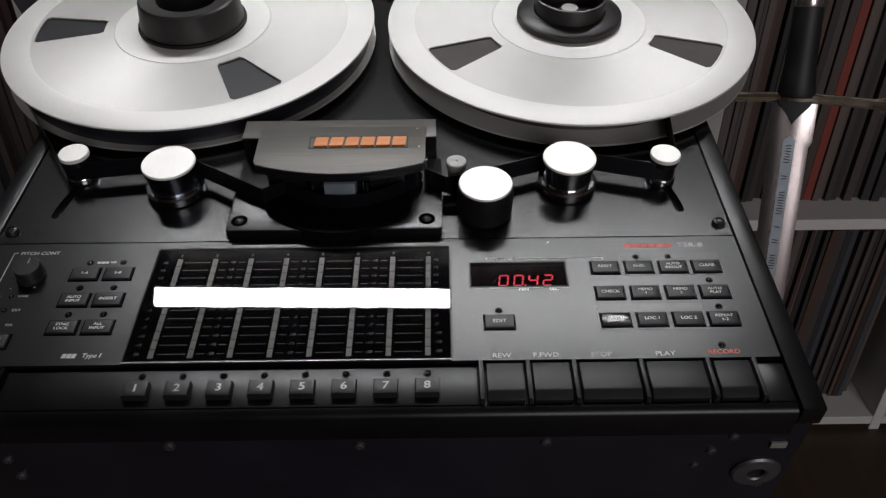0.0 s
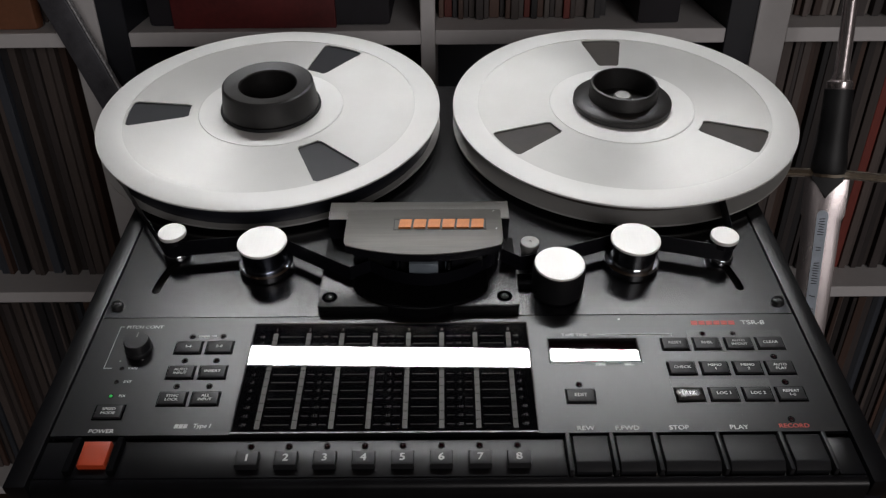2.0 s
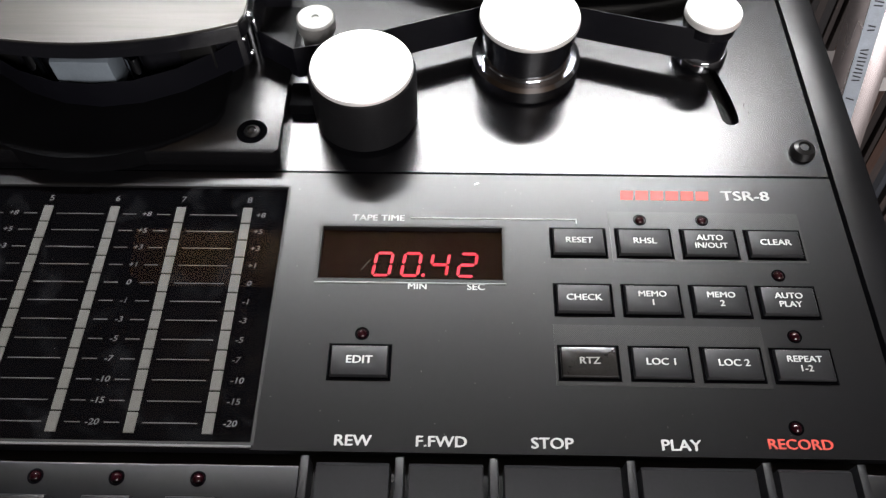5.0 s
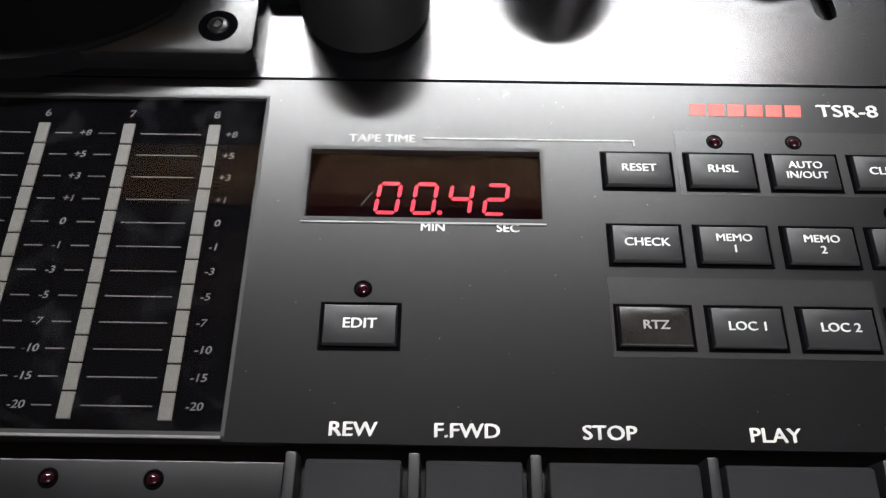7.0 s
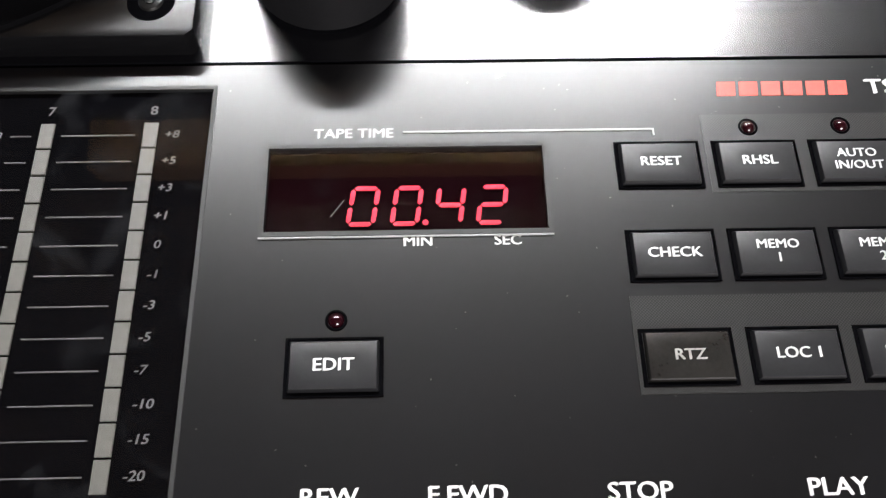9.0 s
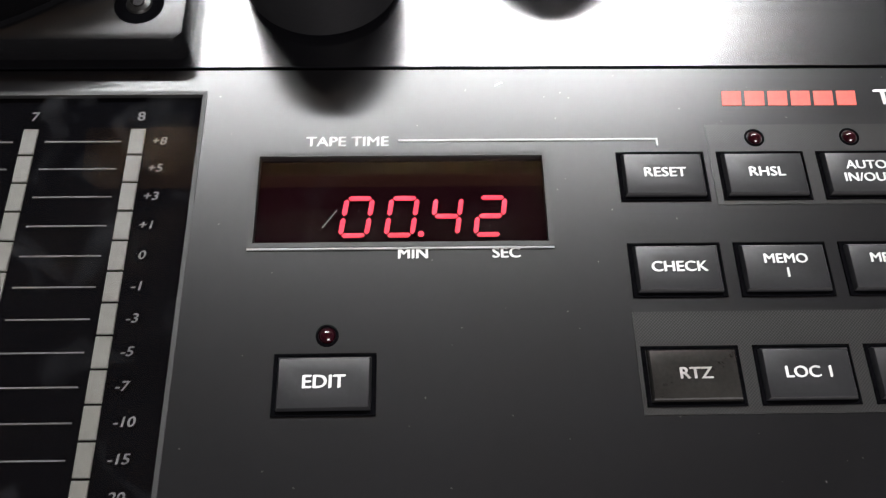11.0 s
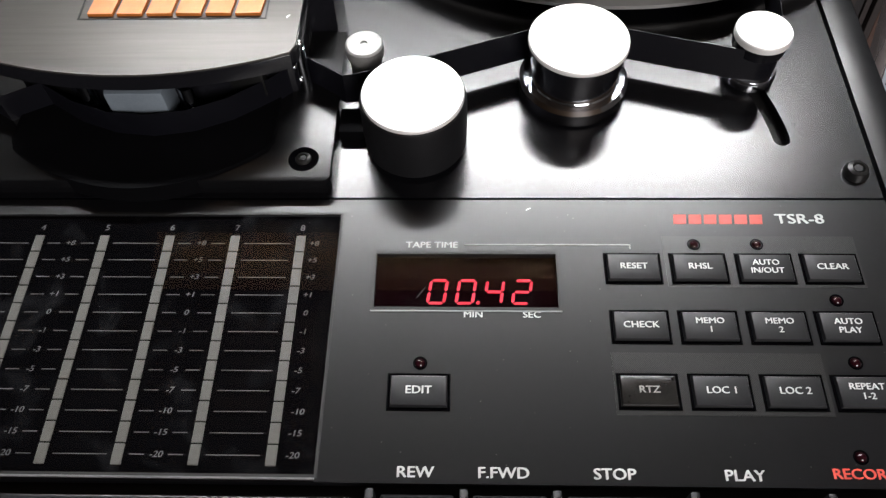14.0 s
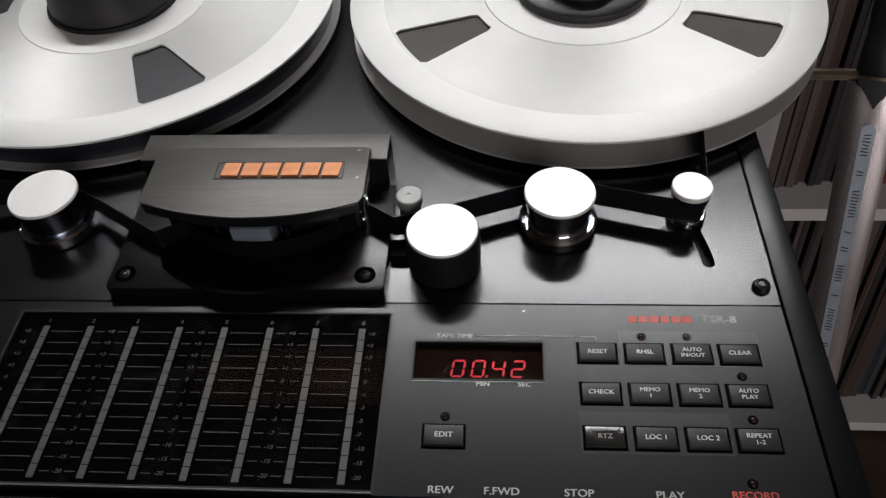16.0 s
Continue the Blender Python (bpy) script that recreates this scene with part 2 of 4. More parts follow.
M_FULLER = material("etched_fuller_steel", (0.42, 0.47, 0.54), 0.38, metal=0.5, var=0.2, scale=80)
M_BRASS = material("aged_pewter_guard", (0.80, 0.75, 0.64), 0.20, metal=1.0, var=0.35, scale=120, bump=0.15, bump_scale=300)
M_LEATHER = material("black_leather_grip", (0.008, 0.008, 0.009), 0.55, var=0.3, scale=90, bump=0.4, bump_scale=400)
M_ETCH = material("dark_etching", (0.03, 0.033, 0.04), 0.6, var=0.2)
M_BAR = material("grey_worn_metal", (0.12, 0.12, 0.135), 0.45, metal=0.5, var=0.35, scale=60, bump=0.3, bump_scale=300)
M_BAREDGE = material("bare_metal_edge", (0.65, 0.65, 0.67), 0.4, metal=0.7, var=0.6, scale=250, bump=0.5, bump_scale=500)
M_WALL = material("dark_wall_paint", (0.045, 0.040, 0.036), 0.8, var=0.06, scale=3, bump=0.1, bump_scale=200)
M_CEIL = material("dark_wooden_ceiling", (0.060, 0.035, 0.018), 0.6, var=0.3, scale=4, stretch=(0.1, 1, 1))
M_BEAM = material("brown_wooden_beam", (0.34, 0.19, 0.08), 0.55, var=0.25, scale=5, stretch=(0.1, 1, 1))
M_FLOOR = material("brown_floor_boards", (0.06, 0.038, 0.024), 0.5, var=0.3, scale=6, stretch=(1, 0.1, 1))
M_TUBE = glowing("lit_lamp_diffuser", (0.985, 0.99, 1.0), TUBE_POWER)


# ---- geometry helpers ----
def link(name, bm, mat, parent=None, label="", m=None, smooth=True):
    me = bpy.data.meshes.new(name)
    bmesh.ops.recalc_face_normals(bm, faces=bm.faces[:])
    bm.to_mesh(me)
    bm.free()
    me.materials.append(mat)
    if smooth:
        me.shade_smooth()
        me.set_sharp_from_angle(angle=radians(35))
    ob = new(name, me)
    if m is not None:
        ob.matrix_basis = m
    ob.parent = parent
    return tagged(ob, label)


def part(name, bm, mat, parent, label="", m=None):
    return link(name, bm, mat, parent, label, m)


def again(name, ob, parent, m, label=""):
    """Another object on the same mesh."""
    c = new(name, ob.data)
    c.parent = parent
    c.matrix_basis = m
    return tagged(c, label)


def thing(name, m, label, category, group="", kind=""):
    e = new(name)
    e.empty_display_size = 0.02
    e.matrix_basis = m
    return tagged(e, label, category, group, kind)


def box(x0, x1, y0, y1, z0, z1, bevel=0.0, bm=None, seg=2):
    bm = bm or bmesh.new()
    r = bmesh.ops.create_cube(bm, size=1.0)
    vs = r["verts"]
    for v in vs:
        v.co = Vector(((x0 + x1) / 2 + v.co.x * (x1 - x0), (y0 + y1) / 2 + v.co.y * (y1 - y0), (z0 + z1) / 2 + v.co.z * (z1 - z0)))
    if bevel:
        es = list({e for v in vs for e in v.link_edges})
        bmesh.ops.bevel(bm, geom=es, offset=bevel, segments=seg, affect="EDGES", profile=0.6)
    return bm


def lathe(profile, n=48, cx=0.0, cy=0.0, bm=None):
    """A body turned round z from (radius, height) pairs; closed at the axis where a radius is 0."""
    bm = bm or bmesh.new()
    rings = []
    for r, z in profile:
        if r < 1e-6:
            rings.append([bm.verts.new((cx, cy, z))])
        else:
            rings.append([bm.verts.new((cx + r * math.cos(2 * math.pi * i / n), cy + r * math.sin(2 * math.pi * i / n), z)) for i in range(n)])
    for a, b in zip(rings, rings[1:]):
        for i in range(n):
            j = (i + 1) % n
            if len(a) == 1 and len(b) == 1:
                continue
            if len(a) == 1:
                bm.faces.new((a[0], b[i], b[j]))
            elif len(b) == 1:
                bm.faces.new((a[i], a[j], b[0]))
            else:
                bm.faces.new((a[i], a[j], b[j], b[i]))
    return bm


def prism(outline, z0, z1, bevel=0.0, bm=None):
    """An upright prism over a closed outline."""
    bm = bm or bmesh.new()
    lo = [bm.verts.new((x, y, z0)) for x, y in outline]
    hi = [bm.verts.new((x, y, z1)) for x, y in outline]
    n = len(outline)
    bm.faces.new(lo[::-1])
    top = bm.faces.new(hi)
    for i in range(n):
        bm.faces.new((lo[i], lo[(i + 1) % n], hi[(i + 1) % n], hi[i]))
    if bevel:
        bmesh.ops.bevel(bm, geom=list(top.edges), offset=bevel, segments=2, affect="EDGES", profile=0.6)
    return bm


def plate_with_holes(outer, holes, z0, z1):
    """A flat plate with an outer loop and inner loops, cut through."""
    bm = bmesh.new()
    edges = []
    for loop in (outer, *holes):
        vs = [bm.verts.new((x, y, z1)) for x, y in loop]
        edges += [bm.edges.new((vs[i], vs[(i + 1) % len(vs)])) for i in range(len(vs))]
    bmesh.ops.triangle_fill(bm, use_beauty=True, use_dissolve=False, edges=edges)
    r = bmesh.ops.extrude_face_region(bm, geom=bm.faces[:])
    for v in [g for g in r["geom"] if isinstance(g, bmesh.types.BMVert)]:
        v.co.z = z0
    return bm


def rect(x0, x1, y0, y1):
    return [(x0, y0), (x1, y0), (x1, y1), (x0, y1)]


def text_mesh(body, size, weight=0.012, shear=0.0, wide=1.0):
    cu = bpy.data.curves.new("lettering", "FONT")
    cu.body, cu.size, cu.align_x, cu.align_y = body, size, "CENTER", "CENTER"
    cu.shear, cu.resolution_u = shear, 3
    cu.space_line = 0.8
    ob = bpy.data.objects.new("lettering", cu)
    scene.collection.objects.link(ob)
    me = bpy.data.meshes.new_from_object(ob.evaluated_get(bpy.context.evaluated_depsgraph_get()))
    bpy.data.objects.remove(ob)
    bpy.data.curves.remove(cu)
    bm, shift = bmesh.new(), weight * size
    for k in (-1, 1):
        bm.from_mesh(me)
        bm.verts.ensure_lookup_table()
        for v in bm.verts[len(bm.verts) // 2 if k > 0 else 0:]:
            v.co.x = v.co.x * wide + k * shift
            v.co.y += 0.5 * k * shift
            v.co.z += 0.000012 * k
    bm.to_mesh(me)
    bm.free()
    return me


def legend(body, x, y, z, cap, mat, parent, wide=1.1, weight=0.028, shear=0.0, name="legend"):
    """Printed lettering, cap metres high, lying on the face at z."""
    me = text_mesh(body, cap / 0.69, weight, shear, wide)
    me.materials.clear()
    me.materials.append(mat)
    ob = new(name, me)
    ob.parent = parent
    ob.matrix_basis = pose(x, y, z)
    return ob


def bars(spans, h, z0, z1, slant=0.0):
    bm = bmesh.new()
    for x0, x1 in spans:
        prism([(x0 - slant * h / 2, -h / 2), (x1 - slant * h / 2, -h / 2), (x1 + slant * h / 2, h / 2), (x0 + slant * h / 2, h / 2)], z0, z1, bm=bm)
    return bm


def print_rect(x0, x1, y0, y1, z, mat, parent, name="printed_line"):
    return part(name, box(x0, x1, y0, y1, z - 0.0004, z + 0.00012), mat, parent)


# ---- the room ----
def structure(name, bm, mat, label):
    return tagged(link(name, bm, mat, smooth=False), label, name.split("_")[0], kind="structure")


structure("floor", box(-2.2, 2.2, -2.6, 0.9, -0.1, 0.0), M_FLOOR, "brown wooden floor of a dim room")
structure("ceiling", box(-2.2, 2.2, -2.6, 0.9, 2.5, 2.6), M_CEIL, "dark brown wooden ceiling")
structure("wall_north", box(-2.3, 2.3, 0.9, 1.0, -0.1, 2.6), M_WALL, "dark painted wall behind the record shelf")
WX0, WX1, WZ0, WZ1 = 0.3, 1.7, 0.95, 2.15
bm = box(-2.3, WX0, -2.7, -2.6, -0.1, 2.6)
box(WX1, 2.3, -2.7, -2.6, -0.1, 2.6, bm=bm)
box(WX0, WX1, -2.7, -2.6, -0.1, WZ0, bm=bm)
box(WX0, WX1, -2.7, -2.6, WZ1, 2.6, bm=bm)
structure("wall_south", bm, M_WALL, "dark painted wall with a window opening")
day = bpy.data.lights.new("daylight", "AREA")
day.shape, day.size, day.size_y, day.energy, day.color = "RECTANGLE", WX1 - WX0, WZ1 - WZ0, WINDOW_POWER, (1.0, 0.95, 0.94)
new("daylight", day).matrix_basis = pose((WX0 + WX1) / 2, -2.65, (WZ0 + WZ1) / 2, 90, 0, 0)
structure("wall_west", box(-2.3, -2.2, -2.6, 0.9, -0.1, 2.6), M_WALL, "dark painted side wall")
structure("wall_east", box(2.2, 2.3, -2.6, 0.9, -0.1, 2.6), M_WALL, "dark painted side wall")

structure("ceiling_beam", box(-0.75, 2.19, 0.60, 0.73, 2.40, 2.4995, 0.004), M_BEAM, "brown wooden beam under the ceiling")

# the tube and its housing, high on the wall
lamp = thing("strip_lamp", pose(0.03, 0.823, 2.083, -31, -1.8, 0), "long white strip lamp, lit, in a dark housing on the wall", "lamp")
part("diffuser", box(-0.73, 0.73, -0.0245, 0.0245, -0.004, 0.002, 0.001), M_TUBE, lamp, "glowing white diffuser")
part("housing", box(-0.745, 0.745, -0.028, 0.028, 0.0025, 0.040, 0.004), M_CASE, lamp)
for sx in (-1, 1):
    part("end_cap", box(sx * 0.739 - 0.007, sx * 0.739 + 0.007, -0.028, 0.028, -0.006, 0.002, 0.001), M_CASE, lamp)
    part("bracket", box(sx * 0.5 - 0.015, sx * 0.5 + 0.015, 0.0, 0.072, 0.041, 0.046, 0.001), M_CASE, lamp)

# ---- the recorder ----
MM = 0.001
rec = thing("tape_recorder", DECK, "black eight-track reel-to-reel tape recorder, tilted on its stand", "tape recorder")
case = part("case", box(-0.2195, 0.2195, -0.1109, 0.286, -0.205, -0.0065, 0.0015), M_CASE, rec)
for sx in (-1, 1):
    a, b = sorted((sx * 0.2102, sx * 0.2215))
    part("cheek", box(a, b, -0.1116, 0.2865, -0.0115, 0.0012, 0.0011), M_CHEEK, rec)


def slot_outline(cx, cy, length, r, angle, bend):
    pts, n = [], 10
    ca, sa = math.cos(angle), math.sin(angle)
    line = []
    for i in range(n + 1):
        s = (i / n - 0.5) * length
        line.append((s, bend * (1 - (2 * i / n - 1) ** 2)))
    up = [(x, y + r) for x, y in line]
    dn = [(x, y - r) for x, y in line[::-1]]
    end = [(length / 2 + r * math.sin(q), line[-1][1] + r * math.cos(q)) for q in (0.8, 1.57, 2.34)]
    beg = [(-length / 2 - r * math.sin(q), line[0][1] - r * math.cos(q)) for q in (0.8, 1.57, 2.34)]
    return [(cx + x * ca - y * sa, cy + x * sa + y * ca) for x, y in up + end + dn + beg]


slots = [slot_outline(0.1805, 0.0435, 0.030, 0.0028, radians(-76), 0.0012), slot_outline(-0.1800, 0.0440, 0.030, 0.0028, radians(-104), -0.0012)]
part("deck_plate", plate_with_holes(rect(-0.2095, 0.2095, 0.0062, 0.2855), slots, -0.0022, 0.0), M_DECK, rec)
part("deck_well", box(-0.2, 0.2, 0.02, 0.10, -0.0064, -0.0040), M_WELL, rec)

METER = (-0.1151, 0.0476, -0.0785, 0.0)
DISPLAY = (0.0590, 0.1109, -0.0316, -0.0139)
panel = part("control_panel", plate_with_holes(rect(-0.2095, 0.2095, -0.0802, 0.0054), [rect(*METER), rect(*DISPLAY)], -0.0030, 0.0), M_PANEL, rec)
part("panel_bed", box(-0.2095, 0.2095, -0.0835, 0.0055, -0.0064, -0.0049), M_WELL, rec)

# front strip with the track buttons, and the front rail
part("front_strip", box(-0.2095, 0.0600, -0.1055, -0.0836, -0.0066, -0.0008, 0.0005), M_CHEEK, rec)
part("front_strip", box(0.1965, 0.2095, -0.1055, -0.0836, -0.0066, -0.0008, 0.0005), M_CHEEK, rec)
part("key_bed", box(0.0600, 0.1965, -0.1055, -0.0836, -0.0066, -0.0045), M_WELL, rec)


def front_rail():
    prof = [(-0.1060, -0.0012), (-0.1074, -0.0014), (-0.1094, -0.0024), (-0.1106, -0.0042), (-0.1113, -0.0072), (-0.1113, -0.0200), (-0.1060, -0.0200)]
    bm = bmesh.new()
    ends = [[bm.verts.new((x, y, z)) for y, z in prof] for x in (-0.2098, 0.2098)]
    n = len(prof)
    for i in range(n):
        bm.faces.new((ends[0][i], ends[0][(i + 1) % n], ends[1][(i + 1) % n], ends[1][i]))
    bm.faces.new(ends[0])
    bm.faces.new(ends[1][::-1])
    return bm


part("front_rail", front_rail(), M_CHEEK, rec)


def screw(x, y, z, r, parent, mat=M_SCREW, m=None):
    bm = lathe([(0, 0.55 * r), (0.35 * r, 0.55 * r), (0.42 * r, 0.25 * r), (0.5 * r, 0.62 * r), (0.8 * r, 0.5 * r), (r, 0.1 * r), (r, -0.3 * r)], 20)
    return part("screw", bm, mat, parent, m=(m or pose(x, y, z)))


for sx in (-1, 1):
    screw(sx * 0.2035, 0.0155, 0.0006, 0.0038, rec)
    screw(sx * 0.204, 0.250, 0.0006, 0.0038, rec)
face = lambda x, z: pose(x, -0.1113 if z > -0.02 else -0.1109, z, 90, 0, 0)
for x, z, r in ((-0.0895, -0.0240, 0.0032), (0.0025, -0.0258, 0.0030), (0.0930, -0.0245, 0.0030), (0.1755, -0.0345, 0.0028), (0.1836, -0.0217, 0.0026),
                (-0.1720, -0.0350, 0.0026), (-0.1814, -0.0246, 0.0026), (-0.1710, -0.0502, 0.0030), (0.2067, -0.0669, 0.0030), (0.1700, -0.0480, 0.0022)):
    screw(x, 0, z, r, rec, M_OLDSTEEL, face(x, z))
part("foot_washer", lathe([(0.0045, 0.0), (0.0045, 0.0022), (0.0055, 0.003), (0.0115, 0.0024), (0.0125, 0.0012), (0.0125, 0)], 32), M_OLDSTEEL, rec, "dull grey steel washer", m=face(0.2025, -0.0540))
part("latch_plate", box(-0.004, 0.004, -0.0022, 0.0022, 0, 0.0016, 0.0004), M_STEEL, rec, "small bright steel plate", m=face(0.2070, -0.0290))
part("foot_washer", lathe([(0.0045, 0.0), (0.0045, 0.0022), (0.0055, 0.003), (0.0115, 0.0024), (0.0125, 0.0012), (0.0125, 0)], 32), M_OLDSTEEL, rec, "dull grey steel washer", m=face(-0.2025, -0.0540))


# buttons of the panel
def key_bm(w, h, z0, z1, slope=0.0011):
    """A keycap with a bevelled rim and a faintly dished top."""
    o, i = (w / 2, h / 2), (w / 2 - slope, h / 2 - slope)
    bm = bmesh.new()
    rows = []
    for (a, b), z in ((o, z0), (o, z1 - 0.0007), ((o[0] - 0.0003, o[1] - 0.0003), z1 - 0.0002), (i, z1), ((i[0] * 0.5, i[1] * 0.5), z1 - 0.00001)):
        rows.append([bm.verts.new((x, y, z)) for x, y in ((-a, -b), (a, -b), (a, b), (-a, b))])
    for p, q in zip(rows, rows[1:]):
        for k in range(4):
            bm.faces.new((p[k], p[(k + 1) % 4], q[(k + 1) % 4], q[k]))
    bm.faces.new(rows[-1])
    bm.faces.new(rows[0][::-1])
    return bm


key_mesh = {}
KEY_TOP = 0.0015


def button(x, y, body="", w=0.0146, h=0.0085, mat=M_KEY, cap=0.00185, tilt=0.0, worn=False, led=None):
    k = (w, h, mat.name)
    if k not in key_mesh:
        key_mesh[k] = part("button", key_bm(w, h, -0.0004, KEY_TOP), mat, rec, m=pose(x, y, 0, tilt))
        b = key_mesh[k]
    else:
        b = again("button", key_mesh[k], rec, pose(x, y, 0, tilt))
    # No real gap is cut; a flat black rim paints its shade.
    rim = bm_rim.get((w, h))
    if rim is None:
        rim = bm_rim[(w, h)] = part("gap_shade", plate_with_holes(rect(-w / 2 - 0.0008, w / 2 + 0.0008, -h / 2 - 0.0008, h / 2 + 0.0008),
                                                                   [rect(-w / 2 - 0.0001, w / 2 + 0.0001, -h / 2 - 0.0001, h / 2 + 0.0001)], 0.0, 0.0003), M_BACKSHADE, b)
    else:
        again("gap_shade", rim, b, Matrix())
    if body:
        lines = body.split("\n")
        for i, s in enumerate(lines):
            legend(s, 0, (0.0013 if i == 0 else -0.0013) if len(lines) > 1 else 0.0, KEY_TOP + 0.00008, cap * (0.92 if len(lines) > 1 else 1),
                   M_DIM if worn else M_PRINT, b)
    if led:
        led_at(led[0], led[1])
    return b


bm_rim = {}
led_mesh = {}


def led_at(x, y, z=0.0, mat=M_LED, r=0.0014, name="indicator"):
    k = (mat.name, r)
    if k not in led_mesh:
        led_mesh[k] = part(name, lathe([(0, r * 0.75), (r * 0.45, r * 0.66), (r * 0.8, r * 0.4), (r, 0), (r, -0.0005)], 18), mat, rec, m=pose(x, y, z))
        ring = part("ring", lathe([(r * 1.02, -0.0002), (r * 1.05, 0.00022), (r * 1.35, 0.0002), (r * 1.4, -0.0002)], 18), M_BACKSHADE, led_mesh[k])
        led_mesh[k, "ring"] = ring
        return led_mesh[k]
    ob = again(name, led_mesh[k], rec, pose(x, y, z))
    again("ring", led_mesh[k, "ring"], ob, Matrix())
    return ob


COLS = (0.1325, 0.1511, 0.1697, 0.1880)
ROWS = (-0.0186, -0.0371, -0.0558)
ROWS_LEFT = (-0.0189, -0.0377, -0.0564)
for row, names in zip(ROWS, (("RESET", "RHSL", "AUTO\nIN/OUT", "CLEAR"), ("CHECK", "MEMO\n1", "MEMO\n2", "AUTO\nPLAY"), ("RTZ", "LOC 1", "LOC 2", "REPEAT\n1-2"))):
    for col, s in zip(COLS, names):
        if s == "RTZ":
            button(col, row, s, mat=M_WORN, tilt=-0.8, worn=True)
        else:
            button(col, row, s)
for x, y in ((0.1508, -0.0105), (0.1688, -0.0104), (0.1872, -0.0286), (0.1876, -0.0473), (0.1825, -0.0725), (0.0728, -0.0482)):
    led_at(x, y)
button(0.0727, -0.0564, "EDIT", w=0.0150, h=0.0086, cap=0.0021)
for row, names in zip(ROWS_LEFT, (("1-4", "5-8"), ("AUTO\nINPUT", "INSERT"), ("SYNC\nLOCK", "ALL\nINPUT"))):
    for col, s in zip((-0.1512, -0.1330), names):
        button(col, row, s)
        led_at(col + 0.0002, row + 0.0089, mat=M_SMOKE)
button(-0.1832, -0.0652, "SPEED\nMODE")

# printing on the panel
P = 0.00012
print_rect(0.1418, 0.1968, -0.0245, -0.0076, 0.0, M_HATCH, rec, "printed_field")
print_rect(0.1238, 0.1790, -0.0621, -0.0447, 0.0, M_HATCH, rec, "printed_field")
legend("TAPE TIME", 0.0750, -0.0109, P, 0.0020, M_PRINT, rec, 1.12)
print_rect(0.0843, 0.1325, -0.0108, -0.0105, P, M_PRINT, rec)
print_rect(0.1322, 0.1325, -0.0120, -0.0108, P, M_PRINT, rec)
legend("MIN", 0.0870, -0.0336, P, 0.0019, M_PRINT, rec)
legend("SEC", 0.1032, -0.0336, P, 0.0019, M_PRINT, rec)
for s, x in (("REW", 0.0725), ("F.FWD", 0.0944), ("STOP", 0.1217), ("PLAY", 0.1533)):
    legend(s, x, -0.0775, P, 0.0027, M_PRINT, rec, 1.12)
legend("RECORD", 0.1826, -0.0768, P, 0.0025, M_REDP, rec, 1.12)
legend("TSR-8", 0.1830, -0.0016, P, 0.0033, M_PRINT, rec, 1.2)
for i in range(6):
    part("mark_block", bars([(-0.00185, 0.00185)], 0.0033, 0, P, 0.12), M_REDP, rec, m=pose(0.1592 - 0.01115 + i * 0.00445, -0.0016, 0))
legend("PITCH CONT", -0.1814, -0.0021, P, 0.0023, M_PRINT, rec)
print_rect(-0.1962, -0.1959, -0.0342, -0.0016, P, M_PRINT, rec)
print_rect(-0.1962, -0.1938, -0.0019, -0.0016, P, M_PRINT, rec)
print_rect(-0.1962, -0.1915, -0.0342, -0.0339, P, M_PRINT, rec)
legend("-", -0.1883, -0.0284, P, 0.0022, M_PRINT, rec)
legend("+", -0.1756, -0.0280, P, 0.0018, M_PRINT, rec)
for s, y in (("VARI", -0.0342), ("EXT", -0.0440), ("FIX", -0.0540)):
    legend(s, -0.1795, y, P, 0.0016, M_PRINT, rec)
    led_at(-0.1857, y, mat=M_GREEN if s == "FIX" else M_SMOKE, r=0.0010)
legend("NR", -0.1382, -0.0098, P, 0.0015, M_PRINT, rec)
part("maker_mark", bars([(-0.0032, -0.0012), (-0.0009, 0.0011), (0.0014, 0.0032)], 0.0014, 0, P), M_PRINT, rec, m=pose(-0.1440, -0.0098, 0))
legend("Type I", -0.1310, -0.0745, P, 0.0026, M_PRINT, rec, 1.0, shear=0.15)
part("maker_mark", bars([(-0.0035, -0.0014), (-0.0011, 0.0010), (0.0013, 0.0034)], 0.0026, 0, P, 0.15), M_PRINT, rec, m=pose(-0.1420, -0.0745, 0))
legend("POWER", -0.1835, -0.0775, P, 0.0024, M_PRINT, rec, 1.12)

# pitch knob
knob = part("pitch_knob", lathe([(0.0078, 0.0002), (0.0078, 0.0022), (0.0074, 0.0026), (0.0071, 0.0078), (0.0066, 0.0085), (0, 0.0086)], 40), M_KEY, rec, m=pose(-0.1797, -0.0200, 0))
part("pointer", box(-0.0003, 0.0003, 0.0020, 0.0058, 0.0084, 0.00872), M_DIM, knob)

# power rocker between its rails
power = part("power_switch", key_bm(0.0140, 0.0142, -0.0008, 0.0034, 0.0010), M_POWER, rec, "worn orange rocker", m=pose(-0.1811, -0.0930, 0, 4, 0, 0))
for sx in (-1, 1):
    part("switch_rail", box(sx * 0.0110 - 0.0018, sx * 0.0110 + 0.0018, -0.0098, 0.0108, -0.001, 0.0036, 0.0006), M_SKIRT, rec, m=pose(-0.1811, -0.0943, 0))

# track buttons
track = None
for i in range(8):
    x = -0.1025 + i * 0.01977
    m = pose(x, -0.0967, -0.0008)
    if track is None:
        track = part("track_button", key_bm(0.0116, 0.0086, 0, 0.0042, 0.0009), M_KEY, rec, m=m)
        b = track
    else:
        b = again("track_button", track, rec, m)
    legend(str(i + 1), 0, 0, 0.0042 + 0.00008, 0.0040, M_PRINT, b, 1.15, 0.032)
    led_at(x, -0.0872, -0.0008)

